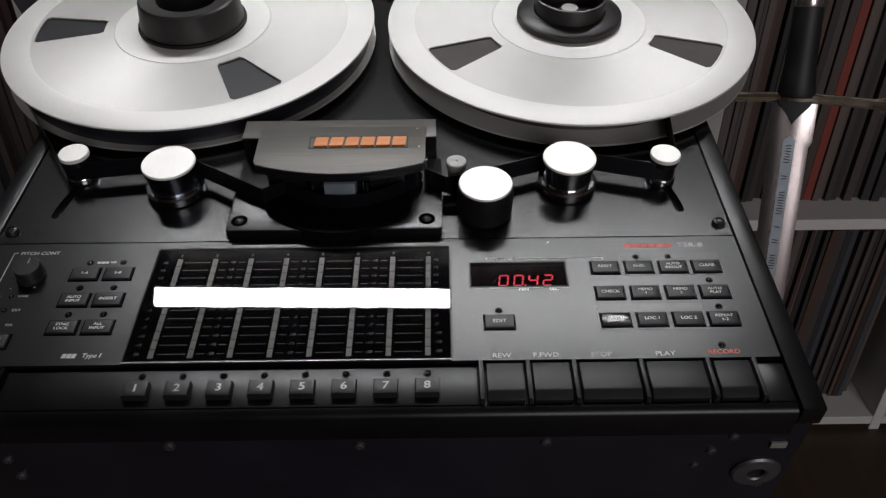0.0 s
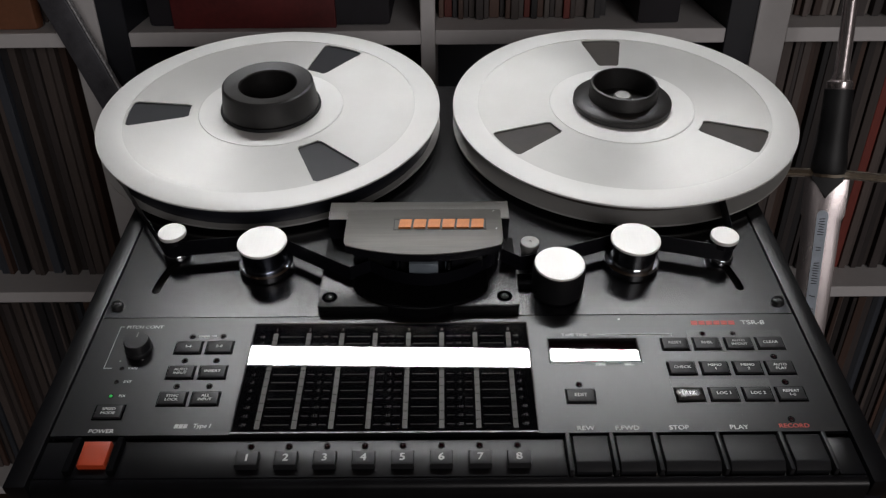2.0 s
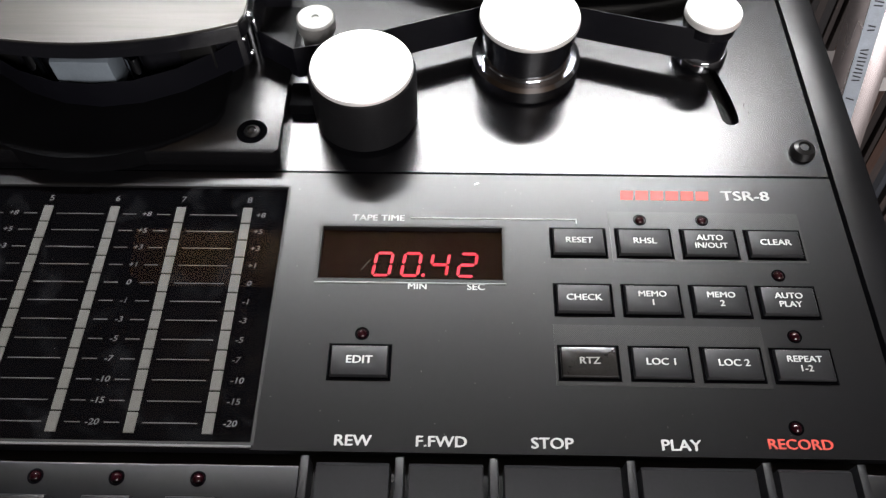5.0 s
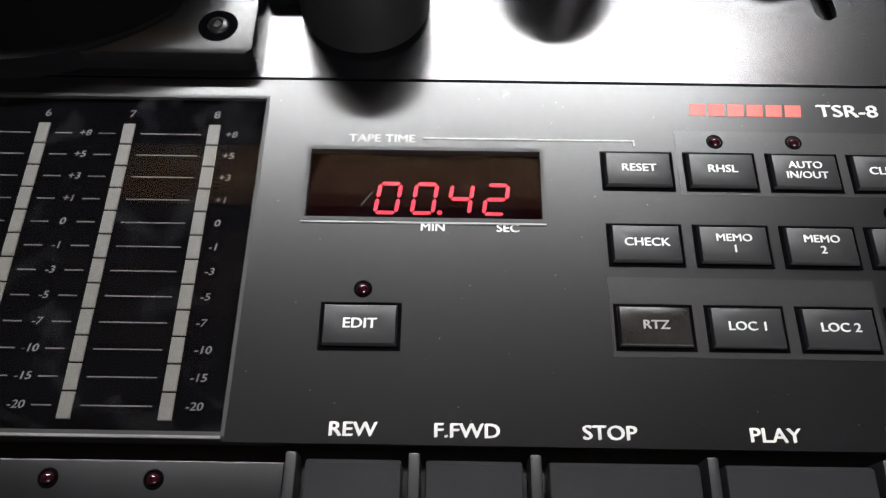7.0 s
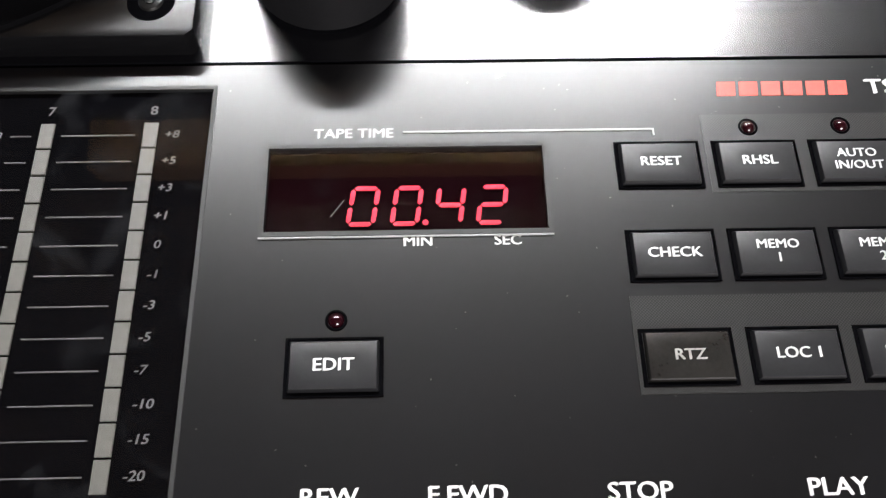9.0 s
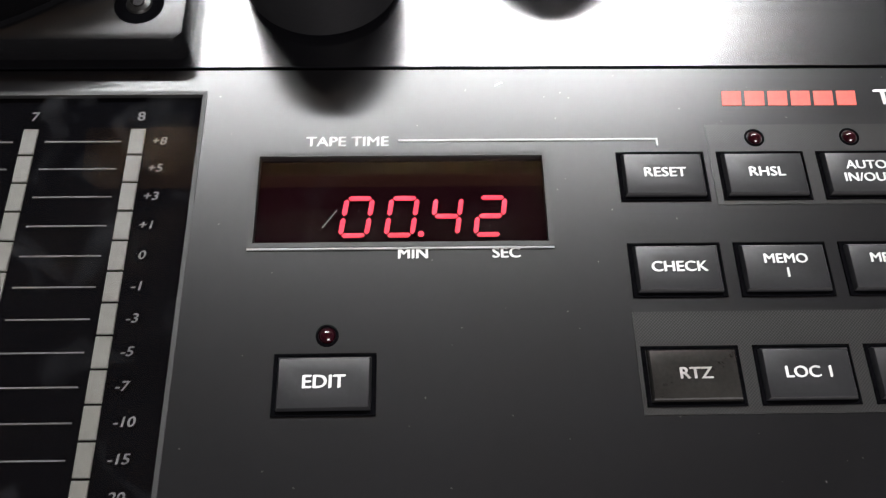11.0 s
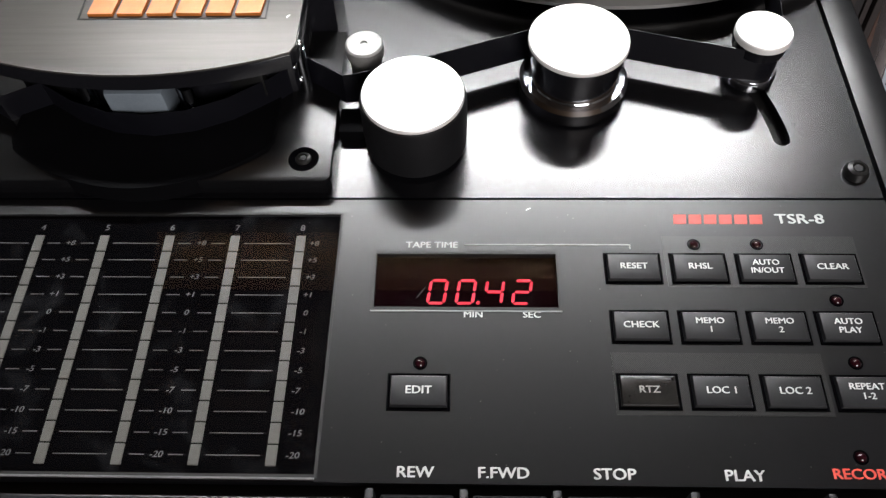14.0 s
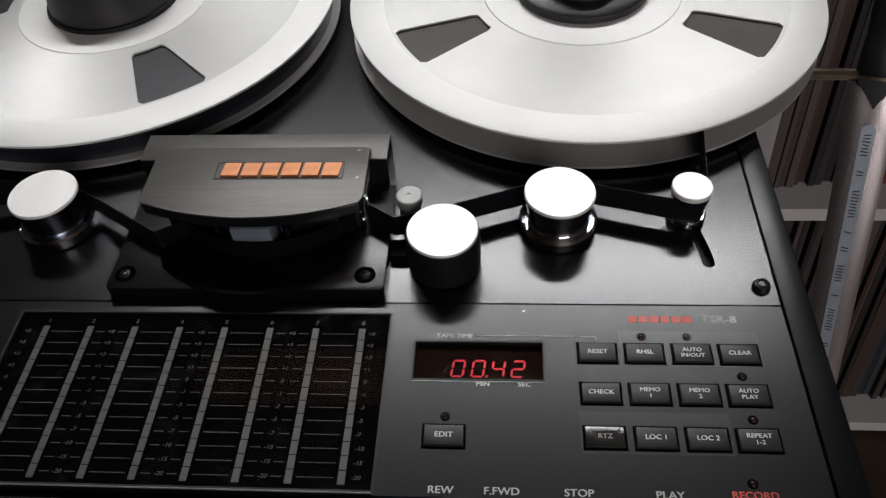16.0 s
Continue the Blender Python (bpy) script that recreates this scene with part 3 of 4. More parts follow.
# transport keys between their rails
for x0, x1 in ((0.0645, 0.0822), (0.0868, 0.1046), (0.1096, 0.1374), (0.1422, 0.1696), (0.1748, 0.1922)):
    w, h = x1 - x0, 0.0205
    bm = bmesh.new()
    prof = [(-h / 2, -0.0045), (-h / 2, 0.0002), (-h / 2 + 0.0035, 0.0026), (-h / 2 + 0.0048, 0.0028), (0.002, 0.0021), (h / 2 - 0.0008, 0.0026), (h / 2, 0.0018), (h / 2, -0.0045)]
    ends = [[bm.verts.new((sx, y, z)) for y, z in prof] for sx in (-w / 2, w / 2)]
    n = len(prof)
    for i in range(n):
        bm.faces.new((ends[0][i], ends[0][(i + 1) % n], ends[1][(i + 1) % n], ends[1][i]))
    caps = [bm.faces.new(ends[0]), bm.faces.new(ends[1][::-1])]
    bmesh.ops.bevel(bm, geom=[e for f in caps for e in f.edges], offset=0.0004, segments=2, affect="EDGES", profile=0.6)
    part("transport_key", bm, M_KEY, rec, m=pose((x0 + x1) / 2, -0.0937, 0))
for x in (0.0618, 0.0846, 0.1071, 0.1398, 0.1722, 0.1946):
    part("key_rail", box(x - 0.0011, x + 0.0011, -0.1050, -0.0822, -0.0045, 0.0030, 0.0006), M_KEY, rec)

# level meter
meter = part("level_meter", box(METER[0] - 0.001, METER[1] + 0.001, METER[2] - 0.001, METER[3] + 0.001, -0.0046, -0.00098), M_BACKSHADE, rec, "black eight-channel bar meter, unlit")
pane = part("meter_pane", box(METER[0] + 0.0002, METER[1] - 0.0002, METER[2] + 0.0002, METER[3] - 0.0002, -0.0004, -0.0001), M_GLASS, rec, "clear glossy window")
pane.visible_shadow = False


def front_only(ob):
    """The pane mirrors on its upper face; its back and rim are clear."""
    ob.data.materials.append(M_CLEAR)
    for f in ob.data.polygons:
        f.material_index = 0 if f.normal.z > 0.5 else 1


front_only(pane)
part("meter_frame", plate_with_holes(rect(METER[0] - 0.0006, METER[1] + 0.0006, METER[2] - 0.0006, METER[3] + 0.0006), [rect(METER[0] + 0.0002, METER[1] - 0.0002, METER[2] + 0.0002, METER[3] - 0.0002)], -0.0009, 0.0001), M_WELL, rec)
part("meter_ledge", box(METER[0], METER[1], -0.0797, -0.0792, -0.001, 0.0006), M_FRAME, rec)
Z_SEG, Z_PRINT = -0.0008, -0.0008
BAR = [-0.1019 + 0.01970 * i for i in range(8)]
LEVEL = [-0.0099 - 0.00577 * i for i in range(12)]
seg = None
for bx in BAR:
    for ly in LEVEL:
        m = pose(bx, ly, Z_SEG)
        if seg is None:
            seg = part("meter_segment", box(-0.00135, 0.00135, -0.00268, 0.00268, -0.0003, 0.0001, 0.00006, seg=1), M_SEGMENT, meter, m=m)
        else:
            again("meter_segment", seg, meter, m)
LABELS = ("+8", "+5", "+3", "+1", "0", "-1", "-3", "-5", "-7", "-10", "-15", "-20")
LCOLS = (-0.1098, (BAR[1] + BAR[2]) / 2, (BAR[3] + BAR[4]) / 2, (BAR[5] + BAR[6]) / 2, 0.0402)
for s, ly in zip(LABELS, LEVEL):
    first = None
    for cx in LCOLS:
        if cx == LCOLS[-1]:
            cx += {1: 0.0, 2: 0.0, 3: 0.0012}[len(s)] - 0.0001
        if first is None:
            first = legend(s, cx, ly, Z_PRINT, 0.0016, M_METERPRINT, meter, 1.15, shear=0.12)
        else:
            again("legend", first, meter, pose(cx, ly, Z_PRINT))
bm = bmesh.new()
for ly in LEVEL:
    for i in range(7):
        a, b = BAR[i] + 0.0029, BAR[i + 1] - 0.0029
        if i % 2 == 0:
            box(a, b, ly - 0.00012, ly + 0.00012, Z_PRINT - 0.0002, Z_PRINT, bm=bm)
        else:
            mid = (a + b) / 2
            box(a, mid - 0.0031, ly - 0.00012, ly + 0.00012, Z_PRINT - 0.0002, Z_PRINT, bm=bm)
            box(mid + 0.0031, b, ly - 0.00012, ly + 0.00012, Z_PRINT - 0.0002, Z_PRINT, bm=bm)
part("scale_lines", bm, M_METERPRINT, meter)
for i, bx in enumerate(BAR):
    legend(str(i + 1), bx + 0.0002, -0.0045, Z_PRINT, 0.0019, M_METERPRINT, meter, 1.1)

# tape time display: four lit digits behind a dark pane
disp = part("counter_display", box(DISPLAY[0] - 0.001, DISPLAY[1] + 0.001, DISPLAY[2] - 0.001, DISPLAY[3] + 0.001, -0.0046, -0.0022), M_DISPLAYBACK, rec, "red four-digit tape counter display, lit")
dpane = part("display_pane", box(DISPLAY[0] + 0.0002, DISPLAY[1] - 0.0002, DISPLAY[2] + 0.0002, DISPLAY[3] - 0.0002, -0.0010, -0.0002), M_GLASSR, rec, "dark glossy window")
dpane.visible_shadow = False
front_only(dpane)
part("display_frame", plate_with_holes(rect(DISPLAY[0] - 0.0007, DISPLAY[1] + 0.0007, DISPLAY[2] - 0.0007, DISPLAY[3] + 0.0007), [rect(DISPLAY[0] + 0.0002, DISPLAY[1] - 0.0002, DISPLAY[2] + 0.0002, DISPLAY[3] - 0.0002)], -0.001, 0.0004), M_WELL, rec)
part("display_ledge", box(DISPLAY[0] - 0.0007, DISPLAY[1] + 0.0007, DISPLAY[2] - 0.0011, DISPLAY[2] - 0.00075, -0.0003, 0.0003), M_FRAME, rec)
SEGS = {"0": "abcdef", "1": "bc", "2": "abged", "3": "abgcd", "4": "fgbc", "5": "afgcd", "6": "afgedc", "8": "abcdefg", "9": "abcdfg"}


def digit(ch, x, y, w=0.0046, h=0.0074, t=0.00085):
    bm = bmesh.new()
    hw, hh = w / 2, h / 2
    place = {"a": (0, hh, 0), "g": (0, 0, 0), "d": (0, -hh, 0), "f": (-hw, hh / 2, 1), "b": (hw, hh / 2, 1), "e": (-hw, -hh / 2, 1), "c": (hw, -hh / 2, 1)}
    for s in SEGS[ch]:
        px, py, up = place[s]
        L = (hh if up else w) / 2 - 0.00022
        q = t / 2
        o = [(-L, 0), (-L + q, -q), (L - q, -q), (L, 0), (L - q, q), (-L + q, q)]
        if up:
            o = [(-b, a) for a, b in o]
        o = [(px + a, py + b) for a, b in o]
        prism([(a + b * 0.14, b) for a, b in o], -0.0001, 0.0001, bm=bm)
    return part("digit", bm, M_DIGIT, disp, "glowing red digit", m=pose(x, y, -0.0018))


for ch, x in zip("0042", (0.0769, 0.0850, 0.0930, 0.1009)):
    digit(ch, x, -0.0254)
part("decimal_point", lathe([(0, 0.0001), (0.00055, 0.0001), (0.00055, -0.0001)], 12), M_DIGIT, disp, m=pose(0.0884, -0.0289, -0.0018))
part("scratch", prism([(-0.0014, -0.0018), (-0.0012, -0.0018), (0.0012, 0.0016), (0.0010, 0.0016)], 0, 0.00004), M_METERPRINT, dpane, m=pose(0.0724, -0.0265, -0.0002))


# ---- rollers, head block and tape path ----
def roller(x, y, name, r_cap, top, body, body_mat, foot_r, foot_h, cap_h=0.0014):
    g = part(name, lathe(body, 48), body_mat, rec, m=pose(x, y, 0))
    z = top
    part("cap", lathe([(0, z), (r_cap - 0.0030, z), (r_cap - 0.0006, z), (r_cap - 0.0004, z), (r_cap - 0.0001, z - 0.0003), (r_cap, z - 0.0006), (r_cap, z - cap_h), (0, z - cap_h)], 64), M_CAP, g, "satin aluminium cap")
    if foot_r:
        part("foot", lathe([(foot_r * 0.9, 0.0001), (foot_r, 0.0010), (foot_r, foot_h - 0.001), (foot_r * 0.93, foot_h), (0.4 * foot_r, foot_h + 0.0002)], 48), M_CHROME, g, "polished metal foot")
    return g


big = [(0.0146, 0.0050), (0.0146, 0.0072), (0.0143, 0.0076), (0.0144, 0.0162), (0.0153, 0.0168), (0.0154, 0.0207)]
roller(0.1197, 0.0511, "tension_roller", 0.0157, 0.0222, big, M_CHROME, 0.0176, 0.0064)
roller(-0.1170, 0.0510, "tension_roller", 0.0157, 0.0222, big, M_CHROMESHADE, 0.0176, 0.0064)
small = [(0.0070, 0.0040), (0.0072, 0.0060), (0.0072, 0.0130), (0.0084, 0.0136), (0.0086, 0.0176)]
roller(0.1780, 0.0565, "guide_roller", 0.0089, 0.0200, small, M_GLOSS, 0.0088, 0.0045, 0.0024)
roller(-0.1780, 0.0641, "guide_roller", 0.0089, 0.0200, small, M_GLOSS, 0.0088, 0.0045, 0.0024)
roller(0.0690, 0.0285, "pinch_roller", 0.0154, 0.0222, [(0.0150, 0.0006), (0.0160, 0.0016), (0.0162, 0.0100), (0.0162, 0.0190), (0.0158, 0.0206), (0.0153, 0.0210)], M_RUBBER, 0, 0, 0.0012)
post = part("capstan_post", lathe([(0, 0.0199), (0.0010, 0.0199), (0.0011, 0.0204), (0.0054, 0.0204), (0.0060, 0.0199), (0.0060, 0.0160), (0.0050, 0.0155), (0.0050, 0)], 40), M_STEEL, rec, "grey metal post with a small centre hole", m=pose(0.0528, 0.0510, 0))
part("pinch_arm", box(0.0445, 0.0620, 0.0285, 0.0385, 0.0002, 0.0045, 0.0008), M_SKIRT, rec, "black metal arm")


def arc_outline(x0, x1, y_back, y_side, y_front, n=16, corner=0.004):
    """A rectangle whose front edge bows forward."""
    pts = [(x1, y_side + corner)]
    for i in range(n + 1):
        s = i / n
        x = x1 - corner * 0.4 + (x0 - x1 + corner * 0.8) * s
        pts.append((x, y_front + (y_side - y_front) * (2 * s - 1) ** 2))
    pts.append((x0, y_side + corner))
    pts += [(x0, y_back - 0.001), (x0 + 0.001, y_back), (x1 - 0.001, y_back), (x1, y_back - 0.001)]
    return pts[::-1]


head = part("head_base", prism([(-0.079, 0.0095), (-0.0775, 0.008), (0.0425, 0.008), (0.044, 0.0095), (0.044, 0.0720), (-0.079, 0.0720)], 0.0001, 0.0062, 0.0006), M_BASE, rec)
for x in (-0.0720, 0.0352):
    # Flat black disc: the countersink's shade painted on an uncut base.
    part("hole_shade", lathe([(0.0047, 0.00004), (0.0044, 0.00012), (0, 0.0001)], 28), M_BACKSHADE, head, m=pose(x, 0.0162, 0.0062))
    screw(x, 0.0162, 0.0054, 0.0028, head)
part("head_back", prism([(-0.077, 0.0722), (0.041, 0.0722), (0.041, 0.0900), (-0.077, 0.0900)], 0.0001, 0.0219, 0.0004), M_GLOSS, rec)
part("back_plate", prism([(-0.077, 0.0722), (0.041, 0.0722), (0.041, 0.0900), (-0.077, 0.0900)], 0.0220, 0.0227, 0.0002), M_BRUSH, rec, "dark brushed metal plate")
part("head_body", prism(arc_outline(-0.060, 0.032, 0.0715, 0.0445, 0.0355), 0.0063, 0.0262, 0.0004), M_GLOSS, rec)
part("head_skirt", prism(arc_outline(-0.0575, 0.0255, 0.0550, 0.0195, 0.0042), 0.0004, 0.0074, 0.0008), M_SKIRT, rec)
for x, w, mat in ((-0.0143, 0.0180, M_FACE), (0.0170, 0.0110, M_CAST), (-0.0440, 0.0100, M_CAST)):
    yy = 0.0270 + 12 * (x + 0.013) ** 2
    part("tape_head", box(x - w / 2, x + w / 2, yy, yy + 0.012, 0.0100, 0.0235, 0.0012), mat, rec, "tape head with a bright metal face")
for x in (-0.0304, 0.0010, 0.0330, -0.0560):
    yy = 0.0278 + 12 * (x + 0.013) ** 2
    part("tape_guide", lathe([(0.0022, 0.0063), (0.0022, 0.0180), (0.0022, 0.0185), (0.0022, 0.0235), (0, 0.0240)], 24), M_CHROME, rec, m=pose(x, min(yy, 0.046), 0))
cover = part("head_cover", prism(arc_outline(-0.0635, 0.0350, 0.0705, 0.0350, 0.0262), 0.0258, 0.0311, 0.0004), M_GLOSS, rec, "black head cover")
part("cover_plate", prism(arc_outline(-0.0633, 0.0348, 0.0703, 0.0352, 0.0264), 0.0311, 0.0318, 0.0003), M_BRUSH, cover, "dark brushed metal plate")
part("badge_recess", plate_with_holes(rect(-0.0331, 0.0247, 0.0494, 0.0604), [rect(-0.0326, 0.0242, 0.0499, 0.0599)], 0.0317, 0.03195), M_WELL, cover)
for i in range(6):
    part("badge_block", bars([(-0.0038, 0.0038)], 0.0080, 0, 0.0011, 0.10), M_GOLD, cover, "raised orange metal block", m=pose(-0.0258 + i * 0.00905, 0.0549, 0.0318))
for y, z in ((0.0420, 0.0290), (0.0400, 0.0215), (0.0440, 0.0120)):
    part("stud", lathe([(0, 0.0012), (0.0006, 0.0011), (0.0010, 0.0006), (0.0011, 0), (0, 0)], 14), M_CHROME, rec, "small bright stud", m=pose(0.0322 if z < 0.025 else 0.0350, y, z, 0, 90, 0))
for x, y, a in ((0.0312, 0.0505, 0.9), (0.0300, 0.0680, 0.2)):
    part("paint_chip", prism([(-0.0009, -0.0003), (0.0010, -0.0001), (0.0004, 0.0004), (-0.0006, 0.0003)], 0, 0.00006), M_PRINT, cover, m=pose(x, y, 0.0318, 0, 0, a * 57))
# dust on the panel, and small worn marks on the plates
rng = random.Random(3)
bm = bmesh.new()
for i in range(95):
    x, y = rng.uniform(0.05, 0.20), rng.uniform(-0.078, 0.004)
    if METER[0] < x < METER[1] + 0.001 or (DISPLAY[0] - 0.002 < x < DISPLAY[1] + 0.002 and DISPLAY[2] - 0.002 < y < DISPLAY[3] + 0.002):
        continue
    s, a = rng.uniform(0.00006, 0.00016), rng.uniform(0, 3.1)
    c, d = math.cos(a) * s, math.sin(a) * s
    prism([(x - 1.6 * c, y - 1.6 * d), (x + d, y - c), (x + 1.6 * c, y + 1.6 * d), (x - d, y + c)], 0.0, 0.00004, bm=bm)
tagged(part("dust", bm, M_DUST, rec, "fine pale dust specks"), kind="stuff")
for x, y, s, a in ((0.1895, 0.0350, 0.0022, 70), (0.1905, 0.0315, 0.0014, 100), (0.1035, 0.0020, 0.0017, 25), (-0.0905, 0.0225, 0.0020, 150), (-0.0860, 0.0260, 0.0012, 20)):
    part("paint_chip", prism([(-s / 2, -0.00012), (s / 2, -0.0001), (s / 3, 0.00018), (-s / 3, 0.00014)], 0, 0.00005), M_WELL if y > 0.02 else M_PRINT, rec, m=pose(x, y, 0.00002, 0, 0, a))


def ribbon(points, z0, z1, thick):
    bm = bmesh.new()
    rows, n = [], len(points)
    for i, (x, y) in enumerate(points):
        a, b = Vector(points[max(i - 1, 0)]), Vector(points[min(i + 1, n - 1)])
        d = (b - a).normalized()
        nx, ny = -d.y * thick / 2, d.x * thick / 2
        rows.append([bm.verts.new(p) for p in ((x + nx, y + ny, z0), (x + nx, y + ny, z1), (x - nx, y - ny, z1), (x - nx, y - ny, z0))])
    for p, q in zip(rows, rows[1:]):
        for k in range(4):
            bm.faces.new((p[k], p[(k + 1) % 4], q[(k + 1) % 4], q[k]))
    bm.faces.new(rows[0])
    bm.faces.new(rows[-1][::-1])
    return bm


def wrap(cx, cy, r, a0, a1, n=8):
    return [(cx + r * math.cos(radians(a0 + (a1 - a0) * i / n)), cy + r * math.sin(radians(a0 + (a1 - a0) * i / n))) for i in range(n + 1)]


line = [(-0.2435, 0.1455)] + wrap(-0.1790, 0.0640, 0.0074, 205, 275) + wrap(-0.1170, 0.0510, 0.0135, 98, 55) + [(-0.0600, 0.0318)]
line += [(x, 0.0245 + 11 * (x + 0.013) ** 2) for x in (-0.048, -0.036, -0.024, -0.012, 0.0, 0.012, 0.024, 0.034)] + [(0.0465, 0.0405), (0.0590, 0.0435)]
line += wrap(0.1190, 0.0510, 0.0137, 118, 82) + wrap(0.1780, 0.0565, 0.0074, 265, 351) + [(0.2026, 0.2116)]
tagged(link("magnetic_tape", ribbon(line, 0.0045, 0.0170, 0.00012), M_TAPE, m=DECK), "thin brown-black tape threaded round the rollers and heads", "tape")


# ---- reels and their hub adapters ----
def flange(z0, z1, windows, turn):
    outer = [(0.1335 * math.cos(2 * math.pi * i / 128), 0.1335 * math.sin(2 * math.pi * i / 128)) for i in range(128)]
    holes = [[(0.0360 * math.cos(2 * math.pi * i / 64), 0.0360 * math.sin(2 * math.pi * i / 64)) for i in range(64)]]
    for k in range(3):
        mid, half = turn + k * 120, windows / 2
        out_arc = [(0.112, mid - half + windows * i / 14) for i in range(15)]
        in_arc = [(0.064, mid + half * 0.8 - windows * 0.8 * i / 10) for i in range(11)]
        soft = [(0.1095, mid + half + 1.2), (0.067, mid + half * 0.9 + 0.6)]
        soft2 = [(0.067, mid - half * 0.9 - 0.6), (0.1095, mid - half - 1.2)]
        holes.append([(r * math.cos(radians(a)), r * math.sin(radians(a))) for r, a in out_arc + soft + in_arc + soft2])
    return plate_with_holes(outer, holes, z0, z1)


def reel(x, label, pack_mat, pack_r, turn, windows):
    g = thing("tape_reel", DECK @ pose(x, 0.2178, 0), label, "tape reel", "reels on the recorder")
    top = part("top_flange", flange(0.0197, 0.0208, windows, turn), M_WEB, g)
    part("rim", lathe([(0.1140, 0.0206), (0.1140, 0.0212), (0.1328, 0.0212), (0.1336, 0.0208), (0.1336, 0.0197), (0.1330, 0.0196)], 128), M_ALU, top)
    part("inner_ring", lathe([(0.0358, 0.0206), (0.0358, 0.0212), (0.0563, 0.0212), (0.0570, 0.0206)], 96), M_ALU, top)
    # Greyer metal below: shade between the flanges is put into its colour.
    part("bottom_flange", flange(0.0040, 0.0055, windows, turn), M_WEB, g)
    part("tape_pack", lathe([(0.0560, 0.0058), (pack_r, 0.0058), (pack_r, 0.0192), (0.0560, 0.0192)], 96), pack_mat, g)
    part("hub", lathe([(0.0365, 0.0056), (0.0560, 0.0056), (0.0560, 0.0196), (0.0365, 0.0196), (0.0365, 0.0056)], 64), M_ALU, g)
    part("turntable", lathe([(0, 0.0001), (0.0640, 0.0001), (0.0640, 0.0030), (0.0620, 0.0038), (0, 0.0038)], 64), M_CASE, g)
    return g


reel(-0.1380, "silver aluminium tape reel wound with dark tape", M_PACKD, 0.1290, -56, 17)
# Nearly empty reel: the large pack puts the flange gap's shade into shape.
reel(0.1396, "silver aluminium tape reel, brown pack enlarged as gap shade", M_PACKG, 0.1180, 90, 16)
hub = thing("hub_adapter", DECK @ pose(-0.1380, 0.2178, 0), "tall black plastic hub adapter seated in a reel", "hub adapter", "hub adapters")
part("sleeve", lathe([(0.0220, 0.0060), (0.0220, 0.0405), (0.0228, 0.0415), (0.0335, 0.0430), (0.0350, 0.0420), (0.0375, 0.0245), (0.0375, 0.0060)], 72), M_HUB, hub)
part("lip", lathe([(0.0376, 0.0214), (0.0392, 0.0214), (0.0394, 0.0224), (0.0390, 0.0238), (0.0376, 0.0240)], 72), M_RUBBER, hub)
hub = thing("hub_adapter", DECK @ pose(0.1396, 0.2178, 0), "stepped black plastic hub adapter seated in a reel", "hub adapter", "hub adapters")
part("collar", lathe([(0.0266, 0.0060), (0.0266, 0.0284), (0.0365, 0.0270), (0.0382, 0.0256), (0.0382, 0.0218), (0.0355, 0.0214), (0.0355, 0.0060)], 72), M_HUB, hub)
part("sleeve", lathe([(0, 0.0225), (0.0225, 0.0225), (0.0238, 0.0390), (0.0244, 0.0396), (0.0258, 0.0392), (0.0264, 0.0382), (0.0264, 0.0200)], 72), M_HUB, hub)
part("spindle", lathe([(0, 0.0300), (0.0060, 0.0295), (0.0070, 0.0280), (0.0070, 0.0226)], 24), M_STEEL, hub, "steel spindle end")


# ---- stand under the recorder ----
def wedge():
    bm = bmesh.new()
    y0, y1 = -0.06, 0.28
    lo = DECK @ Vector((0, -0.10, -0.2052))
    hi = DECK @ Vector((0, 0.27, -0.2052))
    q = [(lo.y, 0.0), (hi.y, 0.0), (hi.y, hi.z), (lo.y, lo.z)]
    a = [bm.verts.new((-0.19, y, z)) for y, z in q]
    b = [bm.verts.new((0.19, y, z)) for y, z in q]
    for i in range(4):
        bm.faces.new((a[i], a[(i + 1) % 4], b[(i + 1) % 4], b[i]))
    bm.faces.new(a)
    bm.faces.new(b[::-1])
    bmesh.ops.bevel(bm, geom=bm.edges[:], offset=0.004, segments=2, affect="EDGES")
    return bm


tagged(link("equipment_stand", wedge(), M_CASE), "plain black stand under the tape recorder", "stand")

# ---- the record shelf ----
YF, YB = 0.48, 0.87
BOARDS = [0.020, 0.384, 0.726, 1.068]
POSTS = [(-0.764, -0.748), (-0.413, -0.378), (-0.0263, -0.0103), (0.341, 0.376), (0.708, 0.724), (1.056, 1.072), (-1.112, -1.096)]
shelf = thing("record_shelf", pose(0, 0, 0), "white cube shelf full of records with near-black uprights", "shelf")
for x0, x1 in POSTS:
    part("upright", box(x0, x1, YF, YB, 0.0, 1.076, 0.001, seg=1), M_WHITEWOOD, shelf)
# near-black strips between the outer white uprights and the middle cells
for x0, x1 in ((-0.378, -0.348), (0.309, 0.341)):
    part("post", box(x0 + 0.0003, x1 - 0.0003, YF + 0.001, YB, 0.0, 1.076, 0.001, seg=1), M_BLACKWOOD, shelf, "near-black upright beside a white one")
xs = sorted([p for p in POSTS] + [(-0.378, -0.348), (0.309, 0.341)])
for (a0, a1), (b0, b1) in zip(xs, xs[1:]):
    if b0 - a1 > 0.1:
        for z in BOARDS:
            part("board", box(a1 + 0.0002, b0 - 0.0002, YF + 0.0005, YB, z - 0.008, z + 0.008, 0.0008, seg=1), M_WHITEWOOD, shelf)
part("back_panel", box(-1.112, 1.072, YB + 0.0005, YB + 0.006, 0.0, 1.076), M_BLACKWOOD, shelf)

sleeve_mesh = {}


